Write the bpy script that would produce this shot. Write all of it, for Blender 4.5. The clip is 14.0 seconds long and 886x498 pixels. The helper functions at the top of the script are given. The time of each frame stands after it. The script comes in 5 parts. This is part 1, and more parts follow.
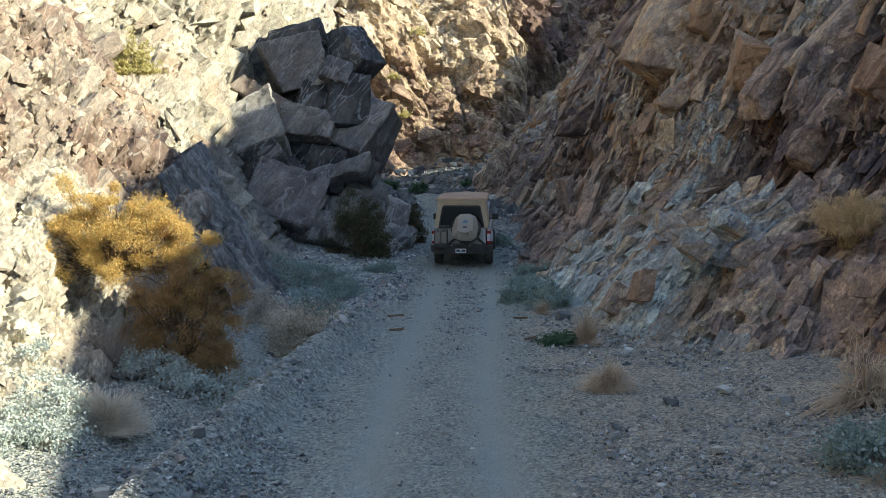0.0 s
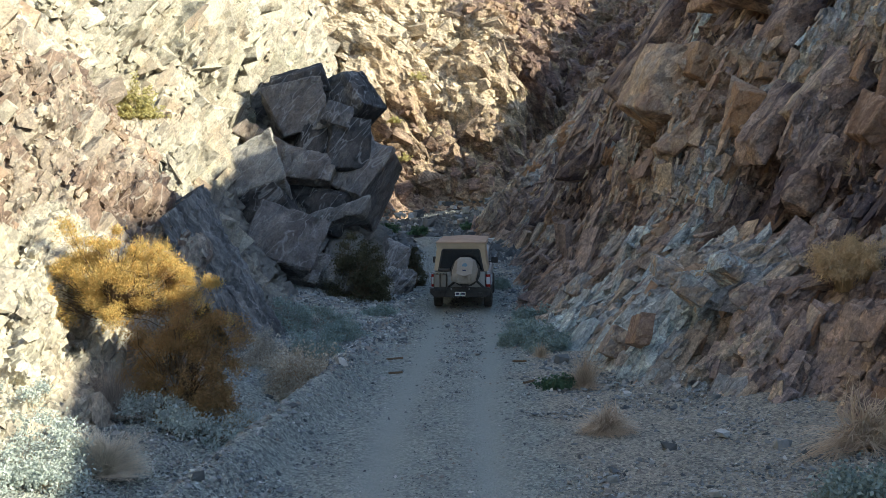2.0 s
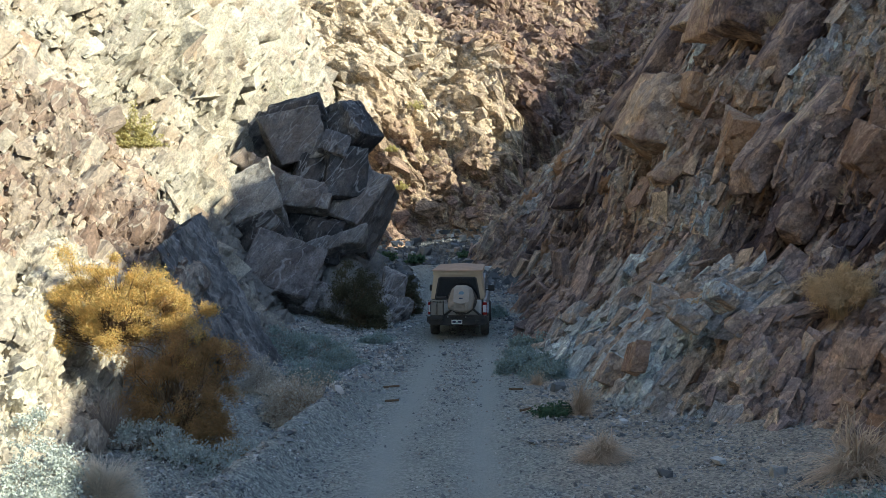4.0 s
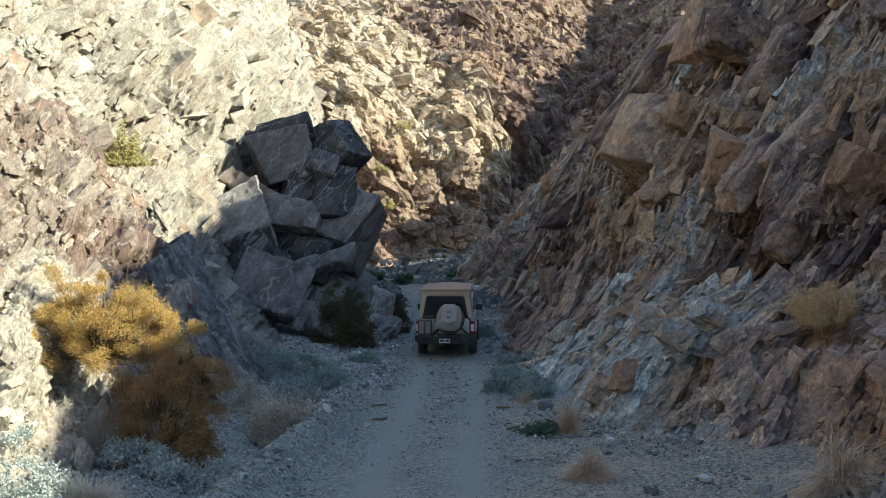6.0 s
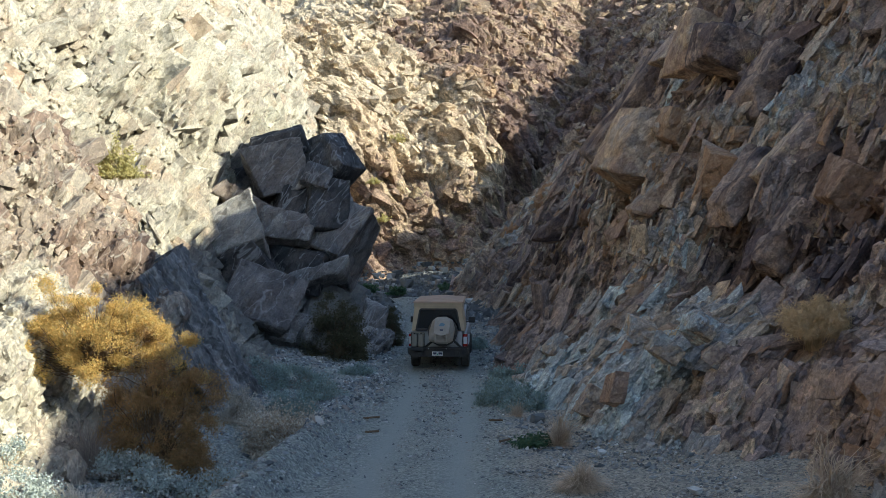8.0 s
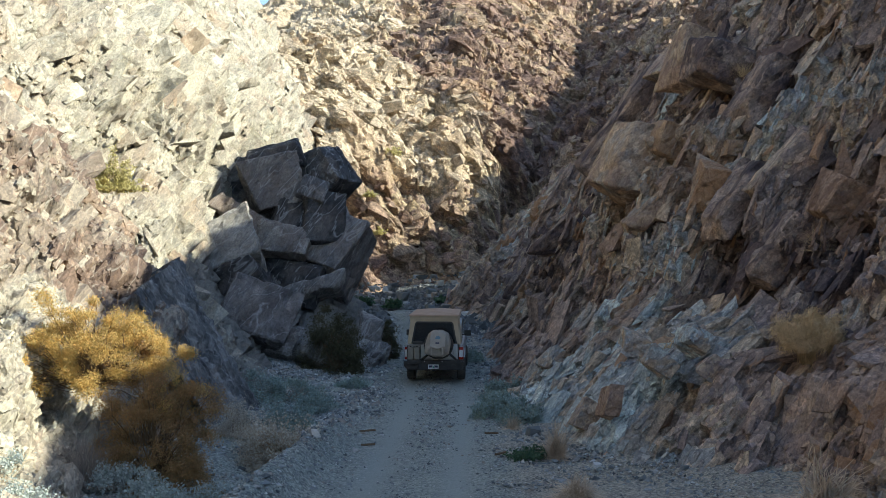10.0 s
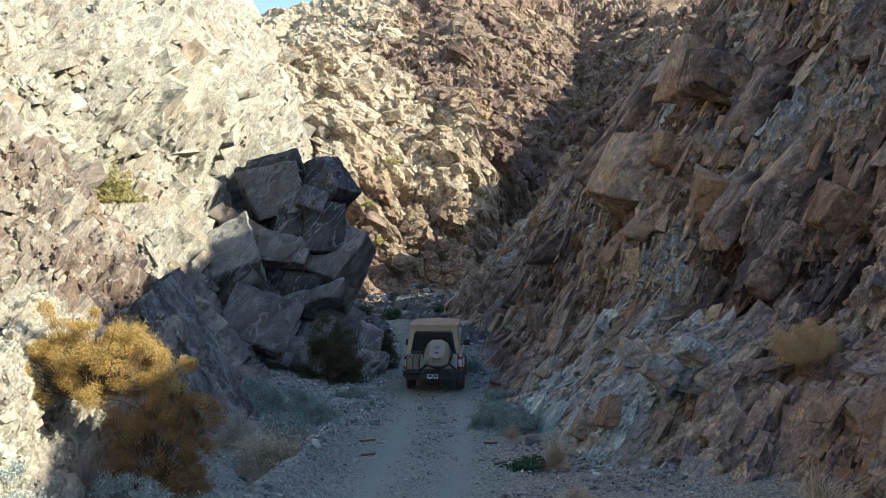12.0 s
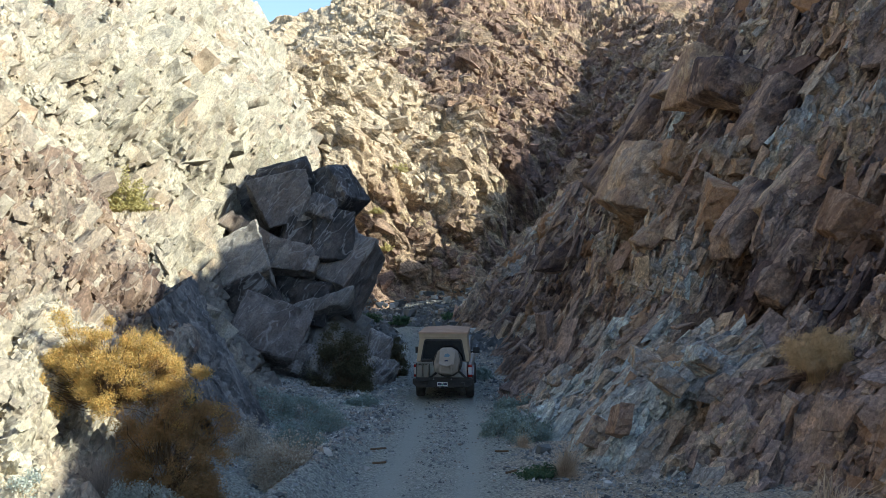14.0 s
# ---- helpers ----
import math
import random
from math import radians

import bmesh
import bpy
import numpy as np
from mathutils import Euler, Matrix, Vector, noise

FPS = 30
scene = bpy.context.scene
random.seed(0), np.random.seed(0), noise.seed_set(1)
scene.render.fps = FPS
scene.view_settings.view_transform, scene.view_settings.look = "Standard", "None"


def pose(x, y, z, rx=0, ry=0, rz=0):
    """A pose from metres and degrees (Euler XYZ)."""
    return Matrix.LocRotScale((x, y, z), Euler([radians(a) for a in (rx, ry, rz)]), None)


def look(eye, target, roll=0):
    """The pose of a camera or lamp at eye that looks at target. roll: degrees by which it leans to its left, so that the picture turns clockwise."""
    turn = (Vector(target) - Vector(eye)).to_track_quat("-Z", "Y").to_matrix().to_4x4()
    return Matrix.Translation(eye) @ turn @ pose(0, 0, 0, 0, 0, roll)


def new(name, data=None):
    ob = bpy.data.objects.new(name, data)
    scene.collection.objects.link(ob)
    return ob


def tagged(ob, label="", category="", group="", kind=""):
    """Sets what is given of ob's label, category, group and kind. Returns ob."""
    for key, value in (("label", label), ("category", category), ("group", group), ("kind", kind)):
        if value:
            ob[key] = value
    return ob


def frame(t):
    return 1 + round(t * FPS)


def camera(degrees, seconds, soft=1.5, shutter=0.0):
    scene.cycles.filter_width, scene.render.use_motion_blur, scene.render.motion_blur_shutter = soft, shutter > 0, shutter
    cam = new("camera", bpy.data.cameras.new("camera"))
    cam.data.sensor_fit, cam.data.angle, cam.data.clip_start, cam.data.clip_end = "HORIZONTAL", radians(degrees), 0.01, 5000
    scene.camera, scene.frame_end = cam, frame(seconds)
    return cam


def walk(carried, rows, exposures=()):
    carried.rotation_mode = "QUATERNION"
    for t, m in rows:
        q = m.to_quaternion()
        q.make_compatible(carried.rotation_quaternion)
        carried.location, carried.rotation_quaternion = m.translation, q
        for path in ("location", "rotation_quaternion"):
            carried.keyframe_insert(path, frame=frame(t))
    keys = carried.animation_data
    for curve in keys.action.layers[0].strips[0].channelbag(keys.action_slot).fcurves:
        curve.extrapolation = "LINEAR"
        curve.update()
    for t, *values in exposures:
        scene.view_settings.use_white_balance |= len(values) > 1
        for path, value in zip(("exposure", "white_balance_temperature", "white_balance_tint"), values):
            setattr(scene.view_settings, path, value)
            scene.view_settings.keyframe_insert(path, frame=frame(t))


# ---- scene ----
import itertools

cam = camera(46.5, 14.0, soft=0.85)
PATH = [
    (0, pose(-0.051, 0.313, 3.504, 84.754, 0.223, 0.871)),
    (0.5, pose(-0.044, 0.273, 3.514, 85.453, 0.183, 0.822)),
    (1, pose(-0.038, 0.239, 3.521, 86.089, 0.178, 0.834)),
    (1.5, pose(-0.033, 0.208, 3.524, 86.618, 0.151, 0.889)),
    (2, pose(-0.029, 0.182, 3.526, 87.133, 0.124, 0.888)),
    (2.5, pose(-0.025, 0.158, 3.525, 87.520, 0.123, 0.815)),
    (3, pose(-0.022, 0.137, 3.524, 87.950, 0.118, 0.828)),
    (5.5, pose(-0.006, 0.041, 3.506, 89.562, 0.049, 0.262)),
    (6, pose(-0.003, 0.021, 3.502, 89.796, 0.023, 0.078)),
    (6.5, pose(0.000, 0.000, 3.500, 89.990, -0.001, 0.002)),
    (7, pose(0.003, -0.022, 3.498, 90.185, -0.025, -0.106)),
    (7.5, pose(0.006, -0.045, 3.498, 90.349, -0.087, -0.295)),
    (8, pose(0.009, -0.069, 3.498, 90.521, -0.092, -0.289)),
    (8.5, pose(0.011, -0.094, 3.500, 90.697, -0.095, -0.327)),
    (9, pose(0.012, -0.120, 3.503, 90.879, -0.087, -0.398)),
    (11.5, pose(-0.003, -0.255, 3.536, 91.619, -0.089, -0.593)),
    (12, pose(-0.013, -0.280, 3.545, 91.719, -0.074, -0.598)),
    (12.5, pose(-0.026, -0.303, 3.555, 91.863, -0.074, -0.442)),
    (13, pose(-0.043, -0.323, 3.565, 91.923, -0.067, -0.337)),
    (13.5, pose(-0.064, -0.339, 3.576, 92.031, -0.051, -0.304)),
    (14, pose(-0.090, -0.352, 3.586, 92.085, -0.036, -0.198)),
]

walk(cam, PATH, [(0.0, 1.54, 6950, 6), (4.0, 1.40, 6700, 6), (14.0, 1.25, 6500, 6)])

# ---------------------------------------------------------------- light
SUN = Vector((0.80, -0.30, 0.52)).normalized()
world = bpy.data.worlds.new("sky")
scene.world = world
world.use_nodes = True
wn = world.node_tree
sky = wn.nodes.new("ShaderNodeTexSky")
sky.sky_type = "NISHITA"
sky.sun_disc = False
sky.altitude, sky.dust_density, sky.ozone_density = 900, 0.8, 1.3
sky.sun_elevation = math.asin(SUN.z)
sky.sun_rotation = math.atan2(SUN.x, SUN.y)
wn.nodes["Background"].inputs["Strength"].default_value = 0.130
wn.links.new(sky.outputs["Color"], wn.nodes["Background"].inputs["Color"])
sun_data = bpy.data.lights.new("sun", "SUN")
sun_data.energy, sun_data.angle, sun_data.color = 3.65, radians(0.5), (1.0, 0.95, 0.79)
sun = new("sun", sun_data)
sun.matrix_world = look((30, -20, 60), Vector((30, -20, 60)) - SUN)


def grain(along, side):
    """Axes of a rock's grain: the long way of its slabs and their flat side."""
    a, b = Vector(along).normalized(), Vector(side)
    b = (b - a * a.dot(b)).normalized()
    return np.array([a, b.cross(a), b])


T_RIGHT = grain((0.70, 0.26, 0.66), (-0.7, -0.3, 0.6))
T_LEFT = grain((0.35, 0.60, 0.70), (0.75, -0.6, 0.15))
T_BOULDER = grain((0.5, 0.2, 0.8), (0.3, -0.8, 0.4))
T_FIN = grain((1.3, 3.0, -3.55), (0.87, 0.18, 0.47))
T_FAR = grain((0.85, 0.3, -0.4), (0, -0.8, 0.5))

# ---------------------------------------------------------------- materials
def material(name, rough=0.85, metal=0.0):
    m = bpy.data.materials.new(name)
    m.use_nodes = True
    b = m.node_tree.nodes["Principled BSDF"]
    b.inputs["Roughness"].default_value = rough
    b.inputs["Metallic"].default_value = metal
    b.inputs["Specular IOR Level"].default_value = 0.3
    return m, m.node_tree, b


def add(nt, kind, **values):
    n = nt.nodes.new("ShaderNode" + kind)
    for key, v in values.items():
        n.inputs[key].default_value = v
    return n


def ramp(nt, source, stops):
    n = nt.nodes.new("ShaderNodeValToRGB")
    e = n.color_ramp.elements
    while len(e) < len(stops):
        e.new(0.5)
    for el, (p, c) in zip(e, stops):
        el.position, el.color = p, (*c, 1)
    nt.links.new(source, n.inputs["Fac"])
    return n.outputs["Color"]


def mix(nt, fac, a, b, mode="MIX"):
    n = nt.nodes.new("ShaderNodeMix")
    n.data_type, n.blend_type = "RGBA", mode
    for sock, v in ((n.inputs["Factor"], fac), (n.inputs["A"], a), (n.inputs["B"], b)):
        if isinstance(v, (int, float)):
            sock.default_value = v
        elif isinstance(v, tuple):
            sock.default_value = (*v, 1)
        else:
            nt.links.new(v, sock)
    return n.outputs["Result"]


def texture(nt, kind, scale, long=1.0, axes=None, detail=6.0, rough=0.6, warp=0.0):
    """A texture in object space; long: how far it is drawn out along the first of the axes."""
    co = nt.nodes.new("ShaderNodeTexCoord")
    mp = nt.nodes.new("ShaderNodeMapping")
    mp.vector_type = "TEXTURE"
    mp.inputs["Scale"].default_value = (long, 1, 1)
    if axes is not None:
        mp.inputs["Rotation"].default_value = Matrix([[float(v) for v in row] for row in axes]).transposed().to_euler()
    nt.links.new(co.outputs["Object"], mp.inputs["Vector"])
    t = nt.nodes.new("ShaderNodeTex" + kind)
    t.inputs["Scale"].default_value = scale
    if kind == "Noise":
        t.inputs["Detail"].default_value, t.inputs["Roughness"].default_value = detail, rough
        t.inputs["Distortion"].default_value = warp
    nt.links.new(mp.outputs["Vector"], t.inputs["Vector"])
    return t


def attribute(nt, name):
    n = nt.nodes.new("ShaderNodeAttribute")
    n.attribute_name = name
    return n


def bump(nt, b, height, strength, distance):
    n = nt.nodes.new("ShaderNodeBump")
    n.inputs["Strength"].default_value, n.inputs["Distance"].default_value = strength, distance
    nt.links.new(height, n.inputs["Height"])
    nt.links.new(n.outputs["Normal"], b.inputs["Normal"])


def chips(nt, scale, long, axes, warp):
    """Angular fragments: a Voronoi pattern on warped coordinates."""
    v = texture(nt, "Voronoi", scale, long, axes)
    n = add(nt, "TexNoise", Scale=scale * 0.7, Detail=3.0)
    mp = v.inputs["Vector"].links[0].from_socket
    sub = nt.nodes.new("ShaderNodeVectorMath")
    sub.operation = "MULTIPLY_ADD"
    nt.links.new(mp, n.inputs["Vector"])
    nt.links.new(n.outputs["Color"], sub.inputs[0])
    sub.inputs[1].default_value = (warp, warp, warp)
    nt.links.new(mp, sub.inputs[2])
    nt.links.new(sub.outputs["Vector"], v.inputs["Vector"])
    return v


def rock_material(name, stops, stain, vein, axes, relief=0.10, patchy=0.6, streaky=0.7, cracks=0.12, veins=0.15, speckle=0.4, facet=(0.9, 0.9, 0.7)):
    """Broken rock: a colour for each block and each fragment, strata streaks, stains and pale veins."""
    m, nt, b = material(name, 0.9)
    tone = attribute(nt, "tone").outputs["Fac"]
    col = ramp(nt, tone, stops)
    big = texture(nt, "Noise", 0.4, detail=5)
    fac = ramp(nt, big.outputs["Fac"], [(0.54, (0, 0, 0)), (0.66, (0.7, 0.7, 0.7))])
    col = mix(nt, fac, col, stain)
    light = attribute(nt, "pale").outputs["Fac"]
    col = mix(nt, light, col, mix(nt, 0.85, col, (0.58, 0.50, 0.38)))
    c1 = chips(nt, 2.2, 2.2, axes, 0.08)
    c2 = chips(nt, 7.0, 1.8, axes, 0.02)
    c3 = chips(nt, 21.0, 1.3, axes, 0.01)
    for c, amount in ((c1, patchy * 0.8), (c2, patchy), (c3, patchy * 1.2)):
        sep = nt.nodes.new("ShaderNodeSeparateColor")
        nt.links.new(c.outputs["Color"], sep.inputs["Color"])
        col = mix(nt, amount, col, ramp(nt, sep.outputs[0], [(0.0, (0.55, 0.54, 0.55)), (0.5, (1.0, 1.0, 1.0)), (1.0, (1.5, 1.47, 1.42))]), "MULTIPLY")
    streak = texture(nt, "Noise", 3.2, 4.5, axes, 9, 0.72, 0.3)
    col = mix(nt, streaky, col, ramp(nt, streak.outputs["Fac"], [(0.34, (0.55, 0.55, 0.58)), (0.5, (1.0, 1.0, 1.0)), (0.64, (1.45, 1.4, 1.32))]), "MULTIPLY")
    thin = texture(nt, "Noise", 1.5, 5.0, axes, 3, 0.5, 0.6)
    line = ramp(nt, thin.outputs["Fac"], [(0.485, (0, 0, 0)), (0.5, (veins, veins, veins)), (0.515, (0, 0, 0))])
    col = mix(nt, line, col, vein)
    rust = attribute(nt, "rust").outputs["Fac"]
    col = mix(nt, rust, col, (0.40, 0.215, 0.10))
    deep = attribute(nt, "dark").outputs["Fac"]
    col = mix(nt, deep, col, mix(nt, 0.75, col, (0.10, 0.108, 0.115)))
    fine = texture(nt, "Noise", 30, detail=6, rough=0.75)
    col = mix(nt, speckle, col, ramp(nt, fine.outputs["Fac"], [(0.36, (0.45, 0.45, 0.45)), (0.64, (1.55, 1.55, 1.55))]), "MULTIPLY")
    joint = None
    for scale, gap in ((0.9, 0.022), (3.1, 0.05)):
        c = chips(nt, scale, 3.4, axes, 0.04)
        c.feature = "DISTANCE_TO_EDGE"
        lines = ramp(nt, c.outputs["Distance"], [(0.0, (0.6, 0.6, 0.6)), (gap, (1, 1, 1))])
        joint = lines if joint is None else mix(nt, 1.0, joint, lines, "MULTIPLY")
    col = mix(nt, cracks, col, mix(nt, 1.0, col, mix(nt, joint, (0.1, 0.1, 0.1), (1.0, 1.0, 1.0)), "MULTIPLY"))
    nt.links.new(col, b.inputs["Base Color"])
    total = None
    for c, weight in ((c1, facet[0]), (c2, facet[1]), (c3, facet[2])):
        away = nt.nodes.new("ShaderNodeVectorMath")
        away.operation = "SUBTRACT"
        nt.links.new(c.inputs["Vector"].links[0].from_socket, away.inputs[0])
        nt.links.new(c.outputs["Position"], away.inputs[1])
        tip = nt.nodes.new("ShaderNodeVectorMath")
        tip.operation = "SUBTRACT"
        nt.links.new(c.outputs["Color"], tip.inputs[0])
        tip.inputs[1].default_value = (0.5, 0.5, 0.5)
        dot = nt.nodes.new("ShaderNodeVectorMath")
        dot.operation = "DOT_PRODUCT"
        nt.links.new(away.outputs["Vector"], dot.inputs[0])
        nt.links.new(tip.outputs["Vector"], dot.inputs[1])
        plus = nt.nodes.new("ShaderNodeMath")
        plus.operation = "MULTIPLY_ADD"
        nt.links.new(dot.outputs["Value"], plus.inputs[0])
        plus.inputs[1].default_value = weight
        if total is not None:
            nt.links.new(total, plus.inputs[2])
        else:
            plus.inputs[2].default_value = 0.0
        total = plus.outputs[0]
    grit = texture(nt, "Noise", 22, 1.4, axes, 8, 0.75)
    h2 = nt.nodes.new("ShaderNodeMath")
    h2.operation = "MULTIPLY_ADD"
    h2.inputs[1].default_value = relief
    nt.links.new(grit.outputs["Fac"], h2.inputs[0])
    nt.links.new(total, h2.inputs[2])
    bump(nt, b, h2.outputs[0], 1.0, 1.0)
    return m


R_RIGHT = rock_material("shaded_rock", [(0.0, (0.105, 0.080, 0.084)), (0.2, (0.367, 0.279, 0.227)), (0.38, (0.304, 0.241, 0.222)), (0.55, (0.506, 0.405, 0.298)), (0.7, (0.367, 0.354, 0.335)), (0.85, (0.418, 0.480, 0.480)), (1.0, (0.569, 0.620, 0.601))],
                        (0.30, 0.19, 0.12), (0.42, 0.38, 0.32), T_RIGHT, 0.035, 0.5, 0.45, 0.55)
R_LEFT = rock_material("pale_rock", [(0.0, (0.130, 0.092, 0.074)), (0.2, (0.225, 0.168, 0.136)), (0.42, (0.378, 0.350, 0.290)), (0.65, (0.460, 0.437, 0.358)), (0.82, (0.358, 0.322, 0.266)), (1.0, (0.442, 0.428, 0.354))],
                       (0.38, 0.30, 0.23), (0.62, 0.60, 0.52), T_LEFT, 0.02, 0.5, 0.5, 0.15, 0.35, speckle=0.22)
R_BOULDER = rock_material("dark_rock", [(0.0, (0.036, 0.037, 0.040)), (0.3, (0.088, 0.090, 0.094)), (0.6, (0.180, 0.180, 0.188)), (0.8, (0.224, 0.216, 0.208)), (1.0, (0.336, 0.328, 0.308))],
                          (0.16, 0.14, 0.13), (0.48, 0.48, 0.48), T_BOULDER, 0.02, 0.4, 0.45, 0.3, 0.5)
R_FAR = rock_material("far_rock", [(0.0, (0.147, 0.099, 0.086)), (0.3, (0.255, 0.180, 0.144)), (0.55, (0.377, 0.296, 0.206)), (0.8, (0.246, 0.172, 0.147)), (1.0, (0.459, 0.377, 0.255))],
                      (0.18, 0.12, 0.085), (0.30, 0.26, 0.19), T_FAR, 0.10, 0.75, 0.3)
R_FIN = rock_material("striated_rock", [(0.0, (0.07, 0.075, 0.082)), (0.5, (0.155, 0.165, 0.175)), (1.0, (0.28, 0.285, 0.285))],
                      (0.16, 0.17, 0.18), (0.40, 0.41, 0.41), T_FIN, 0.02, 0.15, 1.0, 0.3, 0.5, speckle=0.4, facet=(0.2, 0.4, 0.4))


# ---------------------------------------------------------------- shapes
def hash3(c, seed):
    """Four even random numbers for each whole-number cell."""
    c = c.astype(np.int64)
    h = (c[:, 0] * 73856093) ^ (c[:, 1] * 19349663) ^ (c[:, 2] * 83492791) ^ (seed * 2654435761)
    out = []
    for k in range(4):
        h = (h ^ (h >> 15)) * 2246822519 & 0xFFFFFFFF
        h = (h ^ (h >> 13)) * 3266489917 & 0xFFFFFFFF
        h = (h ^ (h >> 16)) + 374761393 * (k + 1) & 0xFFFFFFFF
        out.append((h & 0xFFFFFF) / float(0x1000000))
    return np.stack(out, 1)


def blocks(p, size, seed, turn=None, steep=2.8, flat=0.27, tilt=2.5):
    """Jointed blocks: each a tilted flat top with bevelled sides, meeting in grooves. Gives for each point its height, its
    block's random number and the nearness of a joint."""
    q = p @ turn.T if turn is not None else p
    q = q / np.asarray(size, float)
    base = np.floor(q)
    best = np.full(len(q), -9.0)
    second = np.full(len(q), -9.0)
    pick = np.zeros(len(q))
    for i in (-1, 0, 1):
        for j in (-1, 0, 1):
            for k in (-1, 0, 1):
                c = base + (i, j, k)
                h = hash3(c, seed)
                g = hash3(c, seed + 7)
                d = q - (c + 0.1 + 0.8 * h[:, :3])
                t = np.maximum(np.maximum(np.abs(d[:, 0] + 0.35 * d[:, 1]), np.abs(d[:, 1] - 0.3 * d[:, 2])), np.abs(d[:, 2] + 0.3 * d[:, 0]))
                v = 0.9 * (h[:, 3] - 0.5) + tilt * ((g[:, :3] - 0.5) * d).sum(1) - steep * np.maximum(t - flat, 0)
                near = v > best
                second = np.where(near, best, np.maximum(second, v))
                best = np.where(near, v, best)
                pick = np.where(near, g[:, 3], pick)
    return best + 0.25, pick, best - second


def value_noise(p, size, seed):
    q = p / size
    b = np.floor(q)
    f = q - b
    f = f * f * (3 - 2 * f)
    out = np.zeros(len(q))
    for i in (0, 1):
        for j in (0, 1):
            for k in (0, 1):
                w = np.abs(1 - i - f[:, 0]) * np.abs(1 - j - f[:, 1]) * np.abs(1 - k - f[:, 2])
                out += w * hash3(b + (i, j, k), seed)[:, 0]
    return out * 2 - 1


def turned(rx, ry, rz):
    return np.array(Euler([radians(a) for a in (rx, ry, rz)]).to_matrix())


def sheet(name, pts, rows, cols, mat, attributes=(), smooth=False, flip=False):
    """A grid of rows x cols points as one mesh object."""
    idx = np.arange(rows * cols).reshape(rows, cols)
    quad = np.stack([idx[:-1, :-1], idx[1:, :-1], idx[1:, 1:], idx[:-1, 1:]], -1).reshape(-1, 4)
    if flip:
        quad = quad[:, ::-1]
    return mesh_of(name, pts, quad, mat, attributes, smooth)


def mesh_of(name, pts, faces, mat, attributes=(), smooth=False):
    faces = np.ascontiguousarray(faces, dtype=np.int32)
    me = bpy.data.meshes.new(name)
    n, k = faces.shape
    me.vertices.add(len(pts))
    me.vertices.foreach_set("co", np.ascontiguousarray(pts, dtype=np.float32).ravel())
    me.loops.add(n * k)
    me.loops.foreach_set("vertex_index", faces.ravel())
    me.polygons.add(n)
    me.polygons.foreach_set("loop_start", np.arange(0, n * k, k, dtype=np.int32))
    me.polygons.foreach_set("use_smooth", np.full(n, smooth))
    for key, values in attributes:
        a = me.attributes.new(key, "FLOAT", "POINT")
        a.data.foreach_set("value", np.ascontiguousarray(values, dtype=np.float32))
    me.update(calc_edges=True)
    me.materials.append(mat)
    return new(name, me)


def normals(p, rows, cols):
    g = p.reshape(rows, cols, 3)
    a = np.gradient(g, axis=0)
    b = np.gradient(g, axis=1)
    n = np.cross(a, b).reshape(-1, 3)
    return n / (np.linalg.norm(n, axis=1)[:, None] + 1e-9)


def leaned(n, towards):
    """Directions turned part of the way towards another one."""
    v = n + np.asarray(towards, float)
    return v / np.linalg.norm(v, axis=1)[:, None]


def broken(p, n, turn, seed, big=1.0, sizes=(2.9, 1.15, 0.48, 0.19), amps=(0.85, 0.60, 0.28, 0.11), shape=(1.9, 0.75, 1.0), far=None, tilt=2.5, steep=2.8, flat=0.27, ledge=(), stretch=(1.0, 1.0, 1.0), groove=1.0, fine_shape=(1.2, 0.9, 1.0)):
    """Pushes the points of a rough surface out along n into joints and blocks; gives also tone, rust and crack."""
    w = p + 0.05 * np.stack([value_noise(p, 1.3, seed + k) for k in range(3)], 1)
    w = w / np.array(stretch)
    out = np.zeros(len(p))
    tone = np.zeros(len(p))
    crack = np.zeros(len(p))
    rust = np.zeros(len(p))
    for k, (s, a) in enumerate(zip(sizes, amps)):
        f, r, j = blocks(w, np.array(shape if k < 2 else fine_shape) * s, seed + 10 * k, turn, steep, flat, tilt)
        fade = 1.0 if far is None else np.clip(s / (far * 0.004) - 0.5, 0, 1)
        out += a * big * f * fade
        near = np.exp(-((j / 0.05) ** 2))
        out -= a * big * groove * (0.75, 0.7, 0.5, 0.4)[k] * near * fade
        tone += r * (0.34, 0.30, 0.22, 0.14)[k]
        crack = np.maximum(crack, near * (0.2, 0.3, 0.3, 0.2)[k])
        if k == 1:
            rust = np.clip((r - 0.90) * 12, 0, 0.75)
    for k, (thick, amp) in enumerate(ledge):
        f, r = ledges(w, turn, thick, seed + 70 + k)
        fade = 1.0 if far is None else np.clip(thick / (far * 0.006) - 0.5, 0, 1)
        out += amp * f * fade
        tone += (r - 0.5) * 0.3
    out += big * (0.035 * value_noise(p, 0.22, seed + 50) + 0.02 * value_noise(p, 0.08, seed + 51))
    out -= out.mean()
    tone = np.clip((tone - 0.5) * 1.9 + 0.5, 0, 1)
    return p + n * out[:, None], tone, rust, crack


